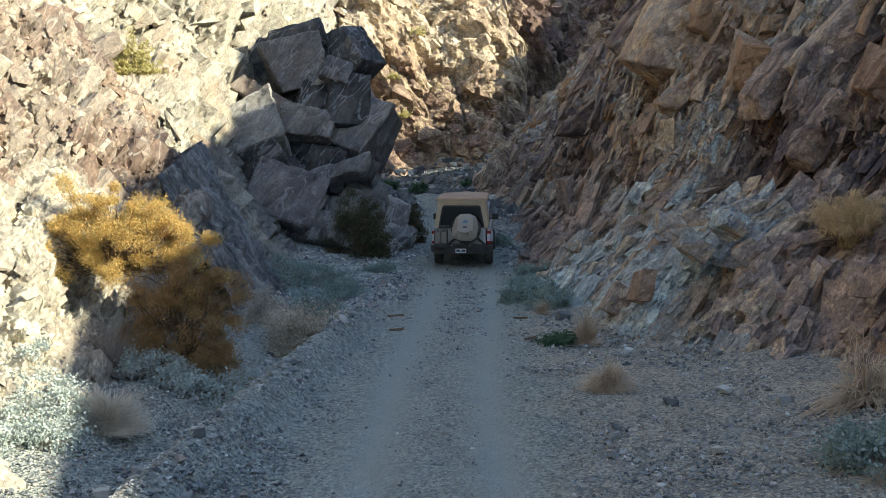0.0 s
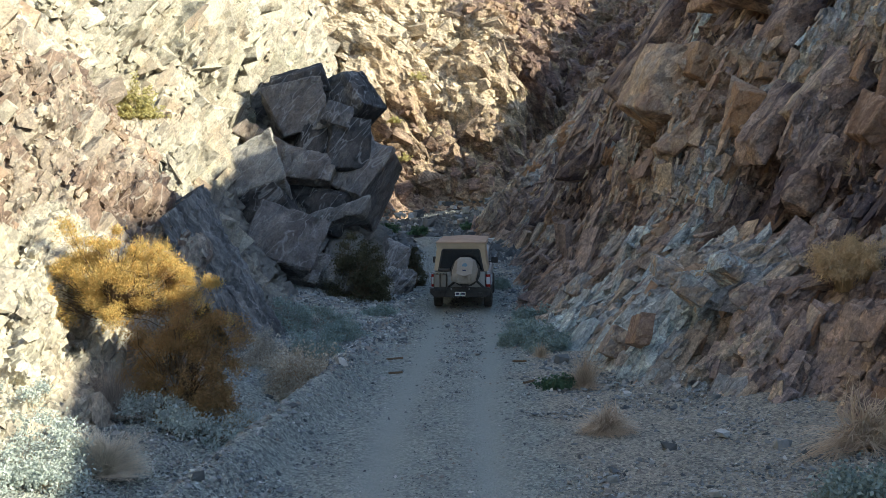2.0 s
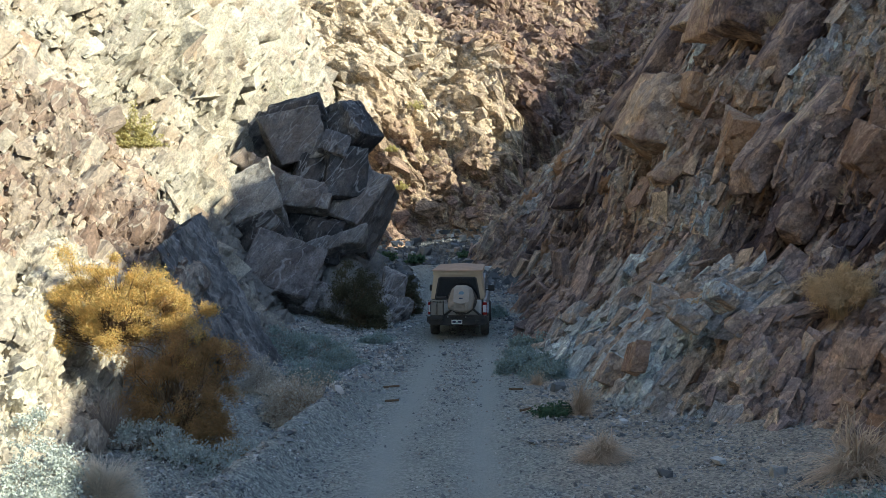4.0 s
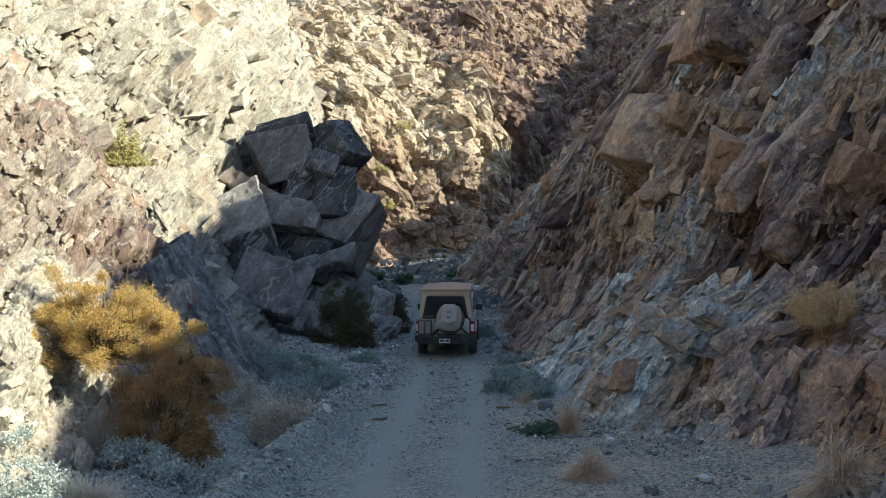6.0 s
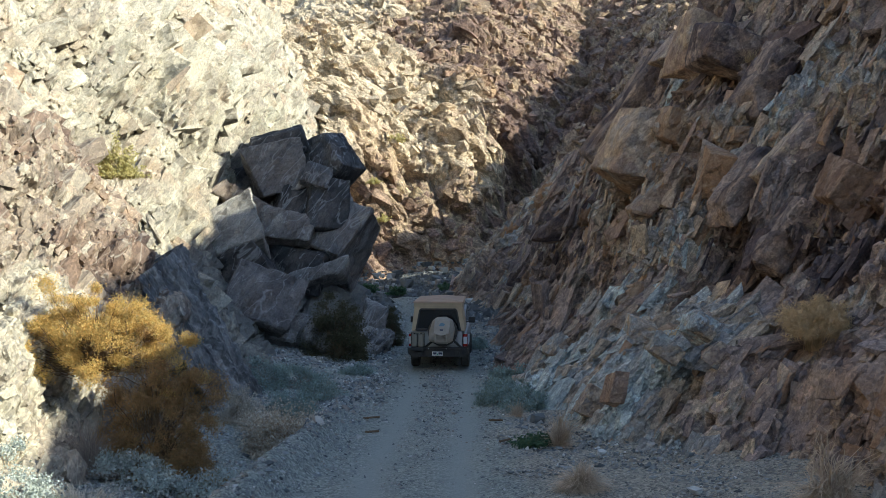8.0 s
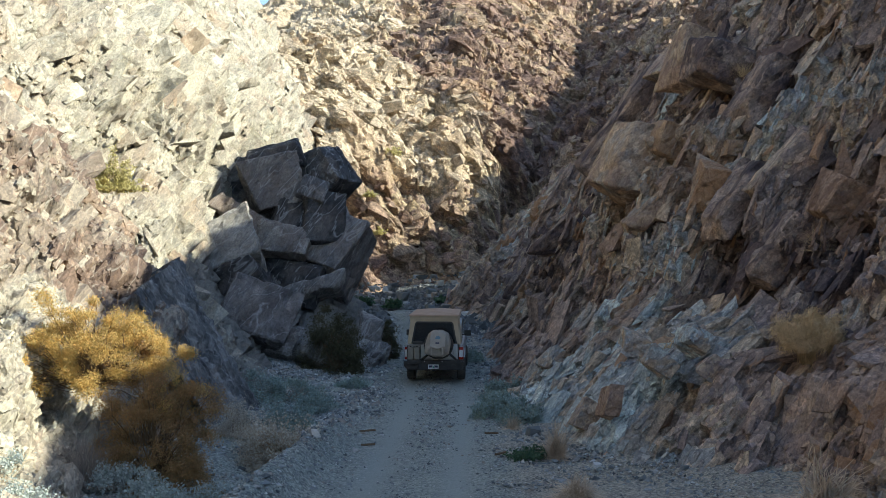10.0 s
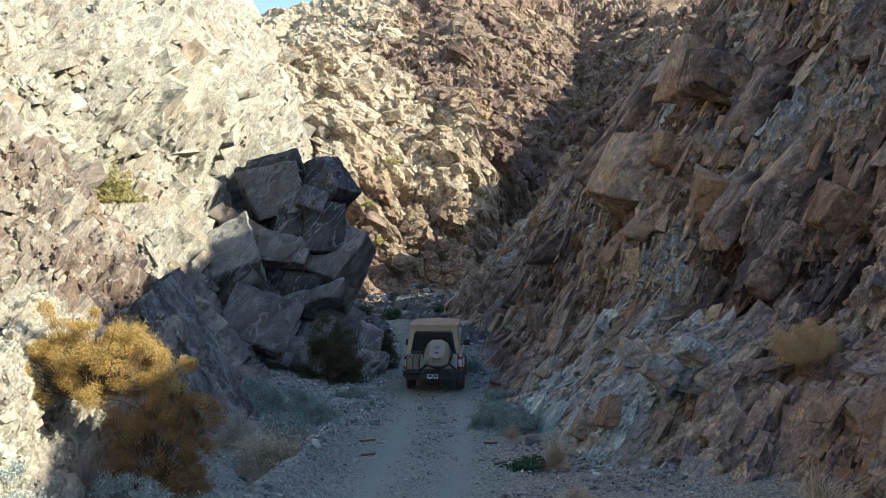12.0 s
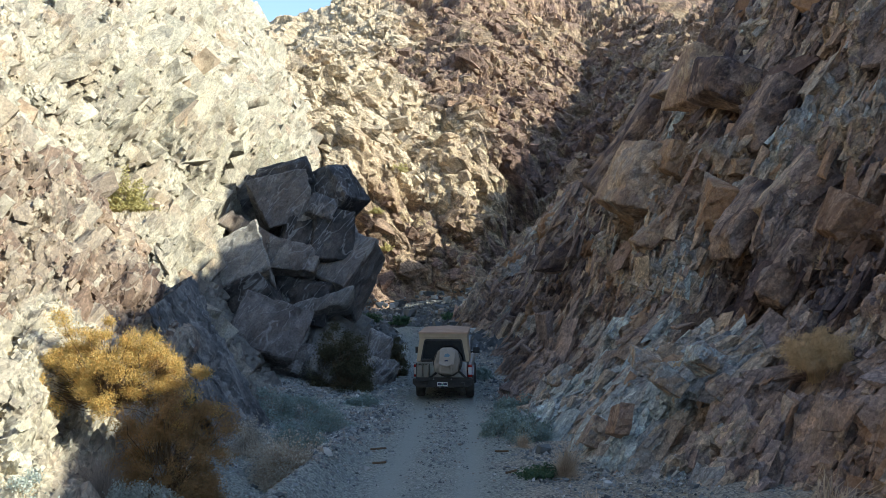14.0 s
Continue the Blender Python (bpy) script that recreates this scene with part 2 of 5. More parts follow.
def ledges(p, turn, thick, seed):
    """Overlapping slabs along the grain: each rises slowly across its width and ends in a sharp step."""
    u = p @ turn[1] / thick + 0.45 * value_noise(p, 3.2 * thick, seed) + 0.2 * value_noise(p, 0.9 * thick, seed + 1)
    k = np.floor(u)
    f = u - k
    a = hash3(np.stack([k, k * 0, k * 0], 1), seed)
    v = p @ turn[0] / (thick * (2.5 + 3 * a[:, 0])) + 5 * a[:, 1] + 0.25 * value_noise(p, thick, seed + 2)
    h = hash3(np.stack([k, np.floor(v), k * 0], 1), seed + 3)
    rise = np.where(f < 0.9, f / 0.9, (1 - f) / 0.1)
    return (0.45 + 0.9 * h[:, 0]) * (rise - 0.5) + 0.7 * (h[:, 1] - 0.5), h[:, 2]


def fragment_kit(count, seed):
    """Angular pieces of rock: jittered boxes with corners broken off, as points and triangles."""
    rng = np.random.default_rng(seed)
    kit = []
    corners = np.array(list(itertools.product((-1, 1), repeat=3)), float)
    for _ in range(count):
        pts = corners + rng.uniform(-0.42, 0.42, (8, 3))
        cut = rng.integers(0, 8, 2)
        keep = [k for k in range(8) if k not in cut]
        pts = np.concatenate([pts[keep], pts[cut] * rng.uniform(0.35, 0.8, (2, 1)), rng.uniform(-1.05, 1.05, (2, 3))])
        bm = bmesh.new()
        for q in pts:
            bm.verts.new(q)
        out = bmesh.ops.convex_hull(bm, input=bm.verts)
        loose = [g for g in out["geom_interior"] if isinstance(g, bmesh.types.BMVert)]
        bmesh.ops.delete(bm, geom=loose, context="VERTS")
        bmesh.ops.recalc_face_normals(bm, faces=bm.faces)
        bmesh.ops.triangulate(bm, faces=bm.faces)
        bm.verts.index_update()
        kit.append((np.array([v.co for v in bm.verts]), np.array([[v.index for v in f.verts] for f in bm.faces])))
        bm.free()
    return kit


KIT = fragment_kit(48, 70)


def fragments(at, size, axes, shape, seed, wobble=0.22):
    """Pieces of rock at the given places, their long way along the grain. Gives points, triangles and the piece of each point."""
    rng = np.random.default_rng(seed)
    n = len(at)
    which = rng.integers(0, len(KIT), n)
    scale = size[:, None] * np.array(shape) * rng.uniform(0.6, 1.3, (n, 3))
    v = rng.normal(size=(n, 3)) * wobble
    zero = np.zeros(n)
    skew = np.stack([np.stack([zero, -v[:, 2], v[:, 1]], 1), np.stack([v[:, 2], zero, -v[:, 0]], 1), np.stack([-v[:, 1], v[:, 0], zero], 1)], 1)
    turn = np.eye(3) + skew + skew @ skew / 2
    m = (turn @ np.swapaxes(np.broadcast_to(axes, (n, 3, 3)), 1, 2)) * scale[:, None, :]
    pts, tris, owner, base = [], [], [], 0
    for k, (kv, kf) in enumerate(KIT):
        mine = np.nonzero(which == k)[0]
        if not len(mine):
            continue
        pts.append((np.einsum("nij,vj->nvi", m[mine], kv) + at[mine][:, None, :]).reshape(-1, 3))
        tris.append((kf[None] + base + len(kv) * np.arange(len(mine))[:, None, None]).reshape(-1, 3))
        owner.append(np.repeat(mine, len(kv)))
        base += len(mine) * len(kv)
    return np.concatenate(pts), np.concatenate(tris), np.concatenate(owner)


def bedded(n, along):
    """Axes of pieces that lie in a surface: long way along the grain, flat side out."""
    a = np.asarray(along, float)[None] - n * (n @ np.asarray(along, float))[:, None]
    a /= np.linalg.norm(a, axis=1)[:, None] + 1e-9
    return np.stack([a, np.cross(n, a), n], 1)


def clad(wall, mat, at, size, axes, shape, seed, tone, rust, dark=None, pale=None, single=0, wobble=0.22):
    """Covers a wall with its broken pieces: some single ones, the rest joined."""
    values = {"tone": tone, "rust": rust}
    if dark is not None:
        values["dark"] = dark
    if pale is not None:
        values["pale"] = pale
    if single:
        for k in range(single):
            one = slice(k, k + 1)
            pts, tris, _ = fragments(at[one], size[one], axes[one], shape, seed + 1000 + k, wobble)
            ob = mesh_of("rock_block", pts, tris, mat, [(key, np.full(len(pts), v[k])) for key, v in values.items()])
            ob.parent = wall
    pts, tris, owner = fragments(at[single:], size[single:], axes[single:], shape, seed, wobble)
    ob = mesh_of("rock_fragments", pts, tris, mat, [(key, v[single:][owner]) for key, v in values.items()])
    ob["kind"] = "stuff"
    ob.parent = wall


def spaced(lo, hi, step):
    """Distances that grow in steps proportional to themselves."""
    return np.exp(np.linspace(math.log(lo), math.log(hi), int(math.log(hi / lo) / step)))


# ---------------------------------------------------------------- the canyon
ROAD_Y = (-30, 8, 12, 17, 22, 28, 40, 52, 64, 80, 110)
ROAD_X = (-0.3, -0.3, -0.35, -0.35, -0.1, 0.1, 0.0, -0.6, -1.6, -5.0, -14.0)
RISE_Y = (-30, 20, 31, 40, 60, 100, 140)
RISE_Z = (0.0, 0.0, 0.04, 0.50, 0.95, 1.3, 3.0)


def road_x(y):
    return np.interp(y, ROAD_Y, ROAD_X)


def ground_z(x, y):
    """The wash: a graded track with two ruts, a windrow of gravel along it and rough banks."""
    x, y = np.asarray(x, float), np.asarray(y, float)
    z = np.interp(y, RISE_Y, RISE_Z)
    d = x - road_x(y)
    z = z - 0.05 * np.exp(-(((np.abs(d) - 0.75) / 0.28) ** 2))
    berm = -np.interp(y, (0, 10, 14, 18, 22, 30), (3.1, 2.7, 2.35, 2.0, 2.1, 2.4))
    along = np.clip((26 - y) / 6, 0, 1)
    z = z + 0.50 * np.exp(-(((d - berm) / 0.38) ** 2)) * along - 0.22 * np.exp(-(((d - berm + 0.95) / 0.5) ** 2)) * along
    z = z + 0.09 * np.clip(np.abs(d) - 2.6, 0, 6) ** 1.3
    return z


LEFT_Y = (-30, 0, 14, 18, 21, 24, 27, 31, 34, 37, 42, 47, 54, 65, 95, 130)
LEFT_Z = (-1, 0, 2, 3.5, 5, 7, 10, 20, 45)
LEFT_X = (
    (-4.0, -4.0, -4.6, -4.7, -4.8, -4.4, -5.0, -4.7, -4.4, -3.2, -2.4, -2.5, -3.6, -7.5, -8.6, -12),
    (-4.4, -4.4, -5.0, -5.0, -5.0, -4.6, -5.3, -4.9, -4.8, -3.6, -2.7, -2.8, -4.0, -8.0, -9.0, -13),
    (-5.5, -5.5, -6.4, -6.3, -5.8, -5.4, -7.4, -7.0, -7.2, -5.2, -3.4, -4.0, -5.5, -9.0, -9.8, -14),
    (-6.4, -6.4, -7.0, -6.9, -6.2, -6.4, -8.4, -8.1, -8.2, -7.4, -6.2, -5.8, -6.3, -9.5, -10.2, -14),
    (-7.0, -7.0, -7.4, -7.3, -7.0, -7.6, -9.3, -8.8, -8.4, -8.3, -8.0, -7.4, -7.4, -10, -10.5, -15),
    (-8.0, -8.0, -8.8, -8.8, -8.6, -9.2, -10.2, -8.8, -8.0, -8.2, -8.4, -7.8, -7.6, -10.5, -10.8, -15),
    (-9.5, -9.5, -11, -11, -11, -11.5, -11, -8.4, -7.9, -7.6, -8.2, -7.6, -8.0, -11, -11.2, -16),
    (-16, -16, -17, -18, -19, -19, -18, -16, -15, -14.5, -13.5, -13, -13, -13.5, -12.6, -18),
    (-34, -34, -36, -38, -38, -38, -37, -36, -35, -34, -33, -32, -31, -30, -26, -26),
)
RIGHT_Y = (-60, 0, 12, 17, 20, 23, 28, 33, 40, 54, 62, 71, 75, 84)
RIGHT_Z = (-1, 0, 1, 1.8, 2.4, 3, 5, 7, 10)
RIGHT_X = (
    (5.3, 5.3, 5.3, 3.8, 2.4, 2.1, 2.0, 2.0, 2.0, 1.7, 0.3, -0.2, 2.5, 12),
    (5.9, 5.9, 5.9, 4.5, 3.0, 2.6, 2.5, 2.5, 2.6, 2.2, 0.8, 0.3, 3.0, 13),
    (6.6, 6.6, 6.6, 5.5, 4.1, 3.7, 3.6, 3.7, 3.8, 3.0, 1.4, 0.9, 4.0, 14),
    (7.2, 7.2, 6.9, 5.9, 5.0, 4.6, 4.5, 4.3, 4.5, 3.8, 1.9, 1.5, 5.0, 15),
    (8.2, 8.2, 7.9, 7.2, 6.8, 5.9, 5.2, 4.7, 4.8, 4.2, 2.3, 2.0, 6.0, 15.5),
    (8.8, 8.8, 8.5, 8.0, 7.6, 7.0, 5.8, 4.9, 5.2, 4.6, 2.8, 2.6, 6.5, 16),
    (10, 10, 9.8, 9.2, 8.8, 8.0, 6.4, 5.7, 6.0, 5.8, 4.7, 4.4, 8.5, 17),
    (11.5, 11.5, 11, 10.4, 10, 9.6, 7.8, 6.3, 7.0, 7.1, 6.7, 6.1, 10.5, 18),
    (14, 14, 13, 12.5, 12, 11.6, 10.6, 8.9, 8.3, 9.2, 9.4, 8.7, 13.5, 19.5),
)
CREST_Y = (-60, 0, 3, 7, 13, 25, 26.6, 28.2, 30.0, 32, 37, 44, 55, 90)
CREST_Z = (15, 15.2, 16.4, 18.5, 20.4, 22.4, 22.9, 25.6, 25.9, 25.0, 26.8, 24.5, 22.5, 20.5)
CREST_X = 20.0


def table_x(y, z, ys, zs, xs):
    rows = np.stack([np.interp(y, ys, r) for r in xs], 1)
    zs = np.asarray(zs, float)
    k = np.clip(np.searchsorted(zs, z) - 1, 0, len(zs) - 2)
    f = np.clip((z - zs[k]) / (zs[k + 1] - zs[k]), 0, None)
    i = np.arange(len(y))
    return rows[i, k] * (1 - f) + rows[i, k + 1] * f


def left_x(y, z):
    steps = [(dy, dz) for dy in (-1.5, -0.75, 0, 0.75, 1.5) for dz in (-0.6, 0, 0.6)]
    return sum(table_x(y + dy, z + dz, LEFT_Y, LEFT_Z, LEFT_X) for dy, dz in steps) / len(steps)


def right_x(y, z):
    crest = np.interp(y, CREST_Y, CREST_Z)
    steps = [(dy, dz) for dy in (-1.2, 0, 1.2) for dz in (-0.25, 0, 0.25)]
    low = sum(table_x(y + dy, np.minimum(z + dz, 10), RIGHT_Y, RIGHT_Z, RIGHT_X) for dy, dz in steps) / len(steps)
    f = np.clip((z - 10) / (crest - 10), 0, 1)
    return low + (CREST_X - low) * f * np.clip((CREST_X - low) / 10, 0, 1.0) ** 0


def wall_grid(y, fine, top, coarse):
    """Heights above the wash: fine up to what an eye in the wash takes in, coarser to the top."""
    low = np.linspace(0, 1, fine) ** 1.15
    rows = []
    for v in y:
        reach = min(4.6 + 0.38 * v, top(v) * 0.8)
        z0 = float(np.interp(v, RISE_Y, RISE_Z)) - 0.9
        rows.append(np.r_[z0 + (reach - z0) * low, np.linspace(reach, top(v), coarse + 1)[1:]])
    z = np.array(rows)
    return np.repeat(y[:, None], z.shape[1], 1).ravel(), z.ravel(), len(y), z.shape[1]


FINE_RIGHT, FINE_LEFT = 205, 200
y, z, rows, cols = wall_grid(np.r_[np.linspace(9, 44, 430), spaced(44.06, 84, 0.0035)], FINE_RIGHT, lambda v: float(np.interp(v, CREST_Y, CREST_Z)), 24)
p = np.stack([right_x(y, z), y, z], 1)
n = normals(p, rows, cols)
n *= -np.sign(n[:, :1])
low = np.clip((3.0 - z + 0.6 * value_noise(p, 1.5, 77)) / 1.5, 0, 1) * np.clip((34 - y) / 8, 0, 1)
smooth_p = p
p, tone, rust, crack = broken(p, leaned(n, (0, -0.6, 0)), T_RIGHT, 100, far=y, sizes=(2.3, 1.0, 0.44, 0.18), amps=(0.50, 0.40, 0.19, 0.075), shape=(2.4, 0.8, 1.0), fine_shape=(1.8, 0.8, 1.0), groove=0.4, tilt=2.1, steep=4.5, flat=0.4, ledge=((1.4, 0.85), (0.5, 0.34)), stretch=(1.0, 1.4, 1.0))
p = smooth_p + (p - smooth_p) * (1 - 0.35 * low)[:, None]
P_RIGHT = p
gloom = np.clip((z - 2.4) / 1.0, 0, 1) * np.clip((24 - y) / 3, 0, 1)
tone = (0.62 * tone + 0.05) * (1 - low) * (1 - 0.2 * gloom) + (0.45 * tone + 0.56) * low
rust = rust * (1 - 0.8 * low)
# beds of other colours: centre, reach, tone, rust
for cy, cz, ry, rz, to, ru in ((46, 12.0, 11, 3.2, 0.06, 0.05), (29.5, 6.2, 3.6, 2.2, 0.55, 0.42), (23.3, 3.9, 1.5, 0.9, 0.08, 0.05), (20.6, 4.9, 1.3, 0.9, 0.12, 0.45),
                               (25.0, 7.6, 3.5, 1.4, 0.72, 0.0), (30.0, 9.3, 2.2, 1.0, 0.15, 0.25), (15.6, 1.2, 3.4, 1.5, 0.06, 0.0), (33.5, 3.0, 4.0, 1.3, 0.36, 0.0)):
    amount = np.clip(1.6 - 1.5 * np.hypot((y - cy) / ry, (z - cz) / rz) + 0.5 * value_noise(p, 0.9, 91), 0, 0.8)
    tone = tone * (1 - amount) + np.clip(to + 0.35 * (tone - 0.35), 0, 1) * amount
    rust = np.maximum(rust * (1 - 0.5 * amount), ru * amount)
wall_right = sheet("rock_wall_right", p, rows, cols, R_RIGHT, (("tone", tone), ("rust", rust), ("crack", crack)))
tagged(wall_right, "steep canyon wall of jointed brown and blue-grey rock in shade", "rock wall", kind="structure")


def chosen(p, rows, cols, reach, n, power, lo, hi, seed, grow=0.7):
    """Spots on a wall and the size of the piece there; the largest first."""
    rng = np.random.default_rng(seed)
    idx = (rng.integers(0, rows, n) * cols + rng.integers(0, reach, n))
    size = lo * (1 - rng.uniform(0, 1, n) * (1 - (lo / hi) ** power)) ** (-1 / power)
    size *= np.clip(p[idx, 1] / 30, 0.5, 2.2) ** grow
    order = np.argsort(-size)
    return idx[order], size[order]


for count, shape, wobble, single, seed, outcrop in ((15000, (1.5, 0.7, 0.36), 0.24, 220, 900, 0), (12000, (2.7, 0.46, 0.30), 0.13, 0, 930, 0), (30000, (1.7, 0.85, 0.30), 0.15, 80, 960, 1)):
    idx, size = chosen(p, rows, cols, FINE_RIGHT, count, 1.9, 0.055, 0.36 if outcrop else 0.5, seed, 0.3)
    kept = (low[idx] > 0.4) == bool(outcrop)
    idx, size = idx[kept], size[kept]
    rng = np.random.default_rng(seed + 1)
    push = leaned(n, (0, -0.4, 0))[idx]
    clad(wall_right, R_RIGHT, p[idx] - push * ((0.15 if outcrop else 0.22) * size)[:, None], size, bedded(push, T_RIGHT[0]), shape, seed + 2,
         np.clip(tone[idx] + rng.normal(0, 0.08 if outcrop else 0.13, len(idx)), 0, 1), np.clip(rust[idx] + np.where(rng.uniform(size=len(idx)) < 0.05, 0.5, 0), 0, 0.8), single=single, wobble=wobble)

y, z, rows, cols = wall_grid(np.r_[np.linspace(9, 50, 490), spaced(50.06, 130, 0.0060)], FINE_LEFT, lambda v: 45.0, 30)
p = np.stack([left_x(y, z), y, z], 1)
n = normals(p, rows, cols)
n *= np.sign(n[:, :1])
p, tone, rust, crack = broken(p, leaned(n, (0, -1.0, 0)), T_LEFT, 200, far=y, sizes=(3.0, 1.4, 0.6, 0.25), amps=(0.50, 0.34, 0.15, 0.04), shape=(2.0, 1.0, 1.0), groove=0.3, tilt=1.9, steep=4.5, flat=0.42, ledge=((1.4, 0.24), (0.5, 0.06)))
rust = rust * 0.5
brown = np.clip((z - np.interp(y, (17.5, 20.5), (2.9, 1.4)) + 0.5 * value_noise(p, 1.8, 90)) / 0.6, 0, 1) * np.clip((27.5 - y) / 1.2, 0, 1) * np.clip((7.0 - z + 0.6 * value_noise(p, 1.2, 95)) / 0.8, 0, 1)
tone = (0.45 + 0.55 * tone) * (1 - brown) + (0.07 + 0.24 * tone) * brown
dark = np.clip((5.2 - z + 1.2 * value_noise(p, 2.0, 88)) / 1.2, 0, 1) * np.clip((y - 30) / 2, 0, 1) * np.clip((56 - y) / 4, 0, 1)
# Along the bank's foot this darkening paints in shade on grey rock.
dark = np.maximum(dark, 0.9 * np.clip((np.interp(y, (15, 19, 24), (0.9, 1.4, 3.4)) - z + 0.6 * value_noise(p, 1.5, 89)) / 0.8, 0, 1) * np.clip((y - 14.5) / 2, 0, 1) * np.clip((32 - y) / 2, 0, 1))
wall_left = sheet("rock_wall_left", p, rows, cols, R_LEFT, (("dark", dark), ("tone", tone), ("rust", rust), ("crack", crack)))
tagged(wall_left, "sunlit pale canyon wall of broken angular rock", "rock wall", kind="structure")

idx, size = chosen(p, rows, cols, FINE_LEFT, 30000, 1.8, 0.06, 0.62, 910)
size = size * np.where(p[idx, 1] < 27, 0.65, 1.0)
clear = ~((p[idx, 1] > 21.6) & (p[idx, 1] < 26.8) & (p[idx, 0] > -6.6) & (p[idx, 2] < 4.2))
idx, size = idx[clear], size[clear]
rng = np.random.default_rng(911)
push = leaned(n, (0, -0.6, 0))[idx]
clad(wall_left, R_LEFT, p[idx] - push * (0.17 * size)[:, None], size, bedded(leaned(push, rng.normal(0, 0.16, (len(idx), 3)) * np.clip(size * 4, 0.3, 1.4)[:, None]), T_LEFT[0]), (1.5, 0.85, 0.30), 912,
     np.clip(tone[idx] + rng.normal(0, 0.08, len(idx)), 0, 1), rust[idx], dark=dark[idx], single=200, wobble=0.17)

# the canyon goes on behind: plain walls that close it
yy = np.linspace(-60, 16, 40)
p = []
for a in yy:
    for v in np.linspace(0, 1, 30):
        h = -0.9 + v * (float(np.interp(a, CREST_Y, CREST_Z)) - 0.3 * max(0, min(1.5, a - 6)) + 0.9)
        p.append((right_x(np.array([a]), np.array([h]))[0] + max(0, min(1.5, a - 6)), a, h))
p = np.array(p)
tagged(sheet("rock_wall_right_back", p, 40, 30, R_RIGHT), "shaded canyon wall of brown rock", "rock wall", kind="structure")
yy = np.linspace(-30, 14, 30)
zz = np.linspace(-0.9, 45, 30)
p = np.array([(left_x(np.array([a]), np.array([b]))[0] - max(0, min(1.5, a - 6)), a, b) for a in yy for b in zz])
tagged(sheet("rock_wall_left_back", p, 30, 30, R_LEFT), "sunlit canyon wall of pale rock", "rock wall", kind="structure")


def far_z(x, y):
    """A cliff at the bend, a long rubble slope above it, and a high shoulder that shades its foot."""
    foot = 98 + np.interp(x, (-40, -9, -3, 4, 40), (-20, -9, 0, 0, 75))
    d = y - foot
    z = 1.0 + np.interp(d, (-30, -1, 0, 12, 42, 100, 145, 300), (-9, -1.5, 0, 17, 28, 46, 66, 20))
    z = z + 0.42 * np.clip(x + 25, 0, 80) * np.clip(d / 140, 0, 1) - 0.36 * np.clip(-x - 22, 0, 50) * np.clip(d / 140, 0, 1)
    cx = np.interp(y, (60, 84, 98, 109, 128, 140, 170, 200, 300), (20, 20, 20, 24.5, 34.3, 40, 45, 46, 50))
    cz = np.interp(y, (60, 84, 95, 101, 109, 128, 150, 193, 300), (18, 19.5, 21, 23, 26.3, 38, 46, 54, 82))
    shoulder = np.where(x < cx, cz - np.interp(y, (92, 125), (2.4, 0.95)) * (cx - x), cz - 0.25 * (x - cx)) - 3.0 * np.clip(88 - y, 0, 10)
    return np.maximum(z, shoulder)


xs = np.r_[np.linspace(-75, -26, 60), np.linspace(-25.8, 60, 320), np.linspace(61, 130, 30)]
ys = np.r_[np.linspace(80, 119, 140), spaced(119.25, 330, 0.0058)]
gx, gy = np.meshgrid(xs, ys)
p = np.stack([gx.ravel(), gy.ravel(), far_z(gx.ravel(), gy.ravel())], 1)
n = normals(p, len(ys), len(xs))
base_p, base_z = p.copy(), p[:, 2].copy()
n *= np.sign(n[:, 2:])
p, tone, rust, crack = broken(p, leaned(n, (0, -1.5, 0)), T_FAR, 300, sizes=(11, 4.6, 2.0, 0.9), amps=(2.5, 1.6, 0.7, 0.22), shape=(1.2, 1.0, 1.0), groove=0.3, tilt=1.9, steep=4.0, flat=0.4)
tone = tone * np.where(base_p[:, 0] > -2, np.interp(base_z, (20, 27), (1.0, 0.7)), 1.0)
rust = rust * 0.3
# Shade on the cliff's foot painted in: low down tone drops and pale ends.
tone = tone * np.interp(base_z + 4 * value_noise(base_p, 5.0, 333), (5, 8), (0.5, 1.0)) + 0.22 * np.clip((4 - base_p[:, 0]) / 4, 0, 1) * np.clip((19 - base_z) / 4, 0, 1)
tone = np.clip(tone, 0, 1)
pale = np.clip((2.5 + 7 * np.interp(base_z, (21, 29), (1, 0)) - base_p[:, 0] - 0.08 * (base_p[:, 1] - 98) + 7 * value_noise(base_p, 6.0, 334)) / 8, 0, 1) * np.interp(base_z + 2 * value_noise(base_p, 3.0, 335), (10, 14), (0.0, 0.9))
sink = np.clip((base_z - 1.5) / 4, 0, 1)
p = base_p + (p - base_p) * sink[:, None]
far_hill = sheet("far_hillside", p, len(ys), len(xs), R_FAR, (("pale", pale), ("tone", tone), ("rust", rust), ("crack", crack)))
tagged(far_hill, "rugged reddish brown rocky hillside, partly sunlit", "hillside", kind="structure")

rng = np.random.default_rng(920)
near = np.nonzero((base_p[:, 1] < 260) & (base_p[:, 0] > -26) & (base_p[:, 0] < 62) & (base_z > 2))[0]
idx = rng.choice(near, 24000, p=1 / base_p[near, 1] / (1 / base_p[near, 1]).sum())
size = np.sort(0.15 * (1 - rng.uniform(0, 1, len(idx)) * (1 - (0.15 / 1.0) ** 1.8)) ** (-1 / 1.8))[::-1] * (base_p[idx, 1] / 130) ** 0.8
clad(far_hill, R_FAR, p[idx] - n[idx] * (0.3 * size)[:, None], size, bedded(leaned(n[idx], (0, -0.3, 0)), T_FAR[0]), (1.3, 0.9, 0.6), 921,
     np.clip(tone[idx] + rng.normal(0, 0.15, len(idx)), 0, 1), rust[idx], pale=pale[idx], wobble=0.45)

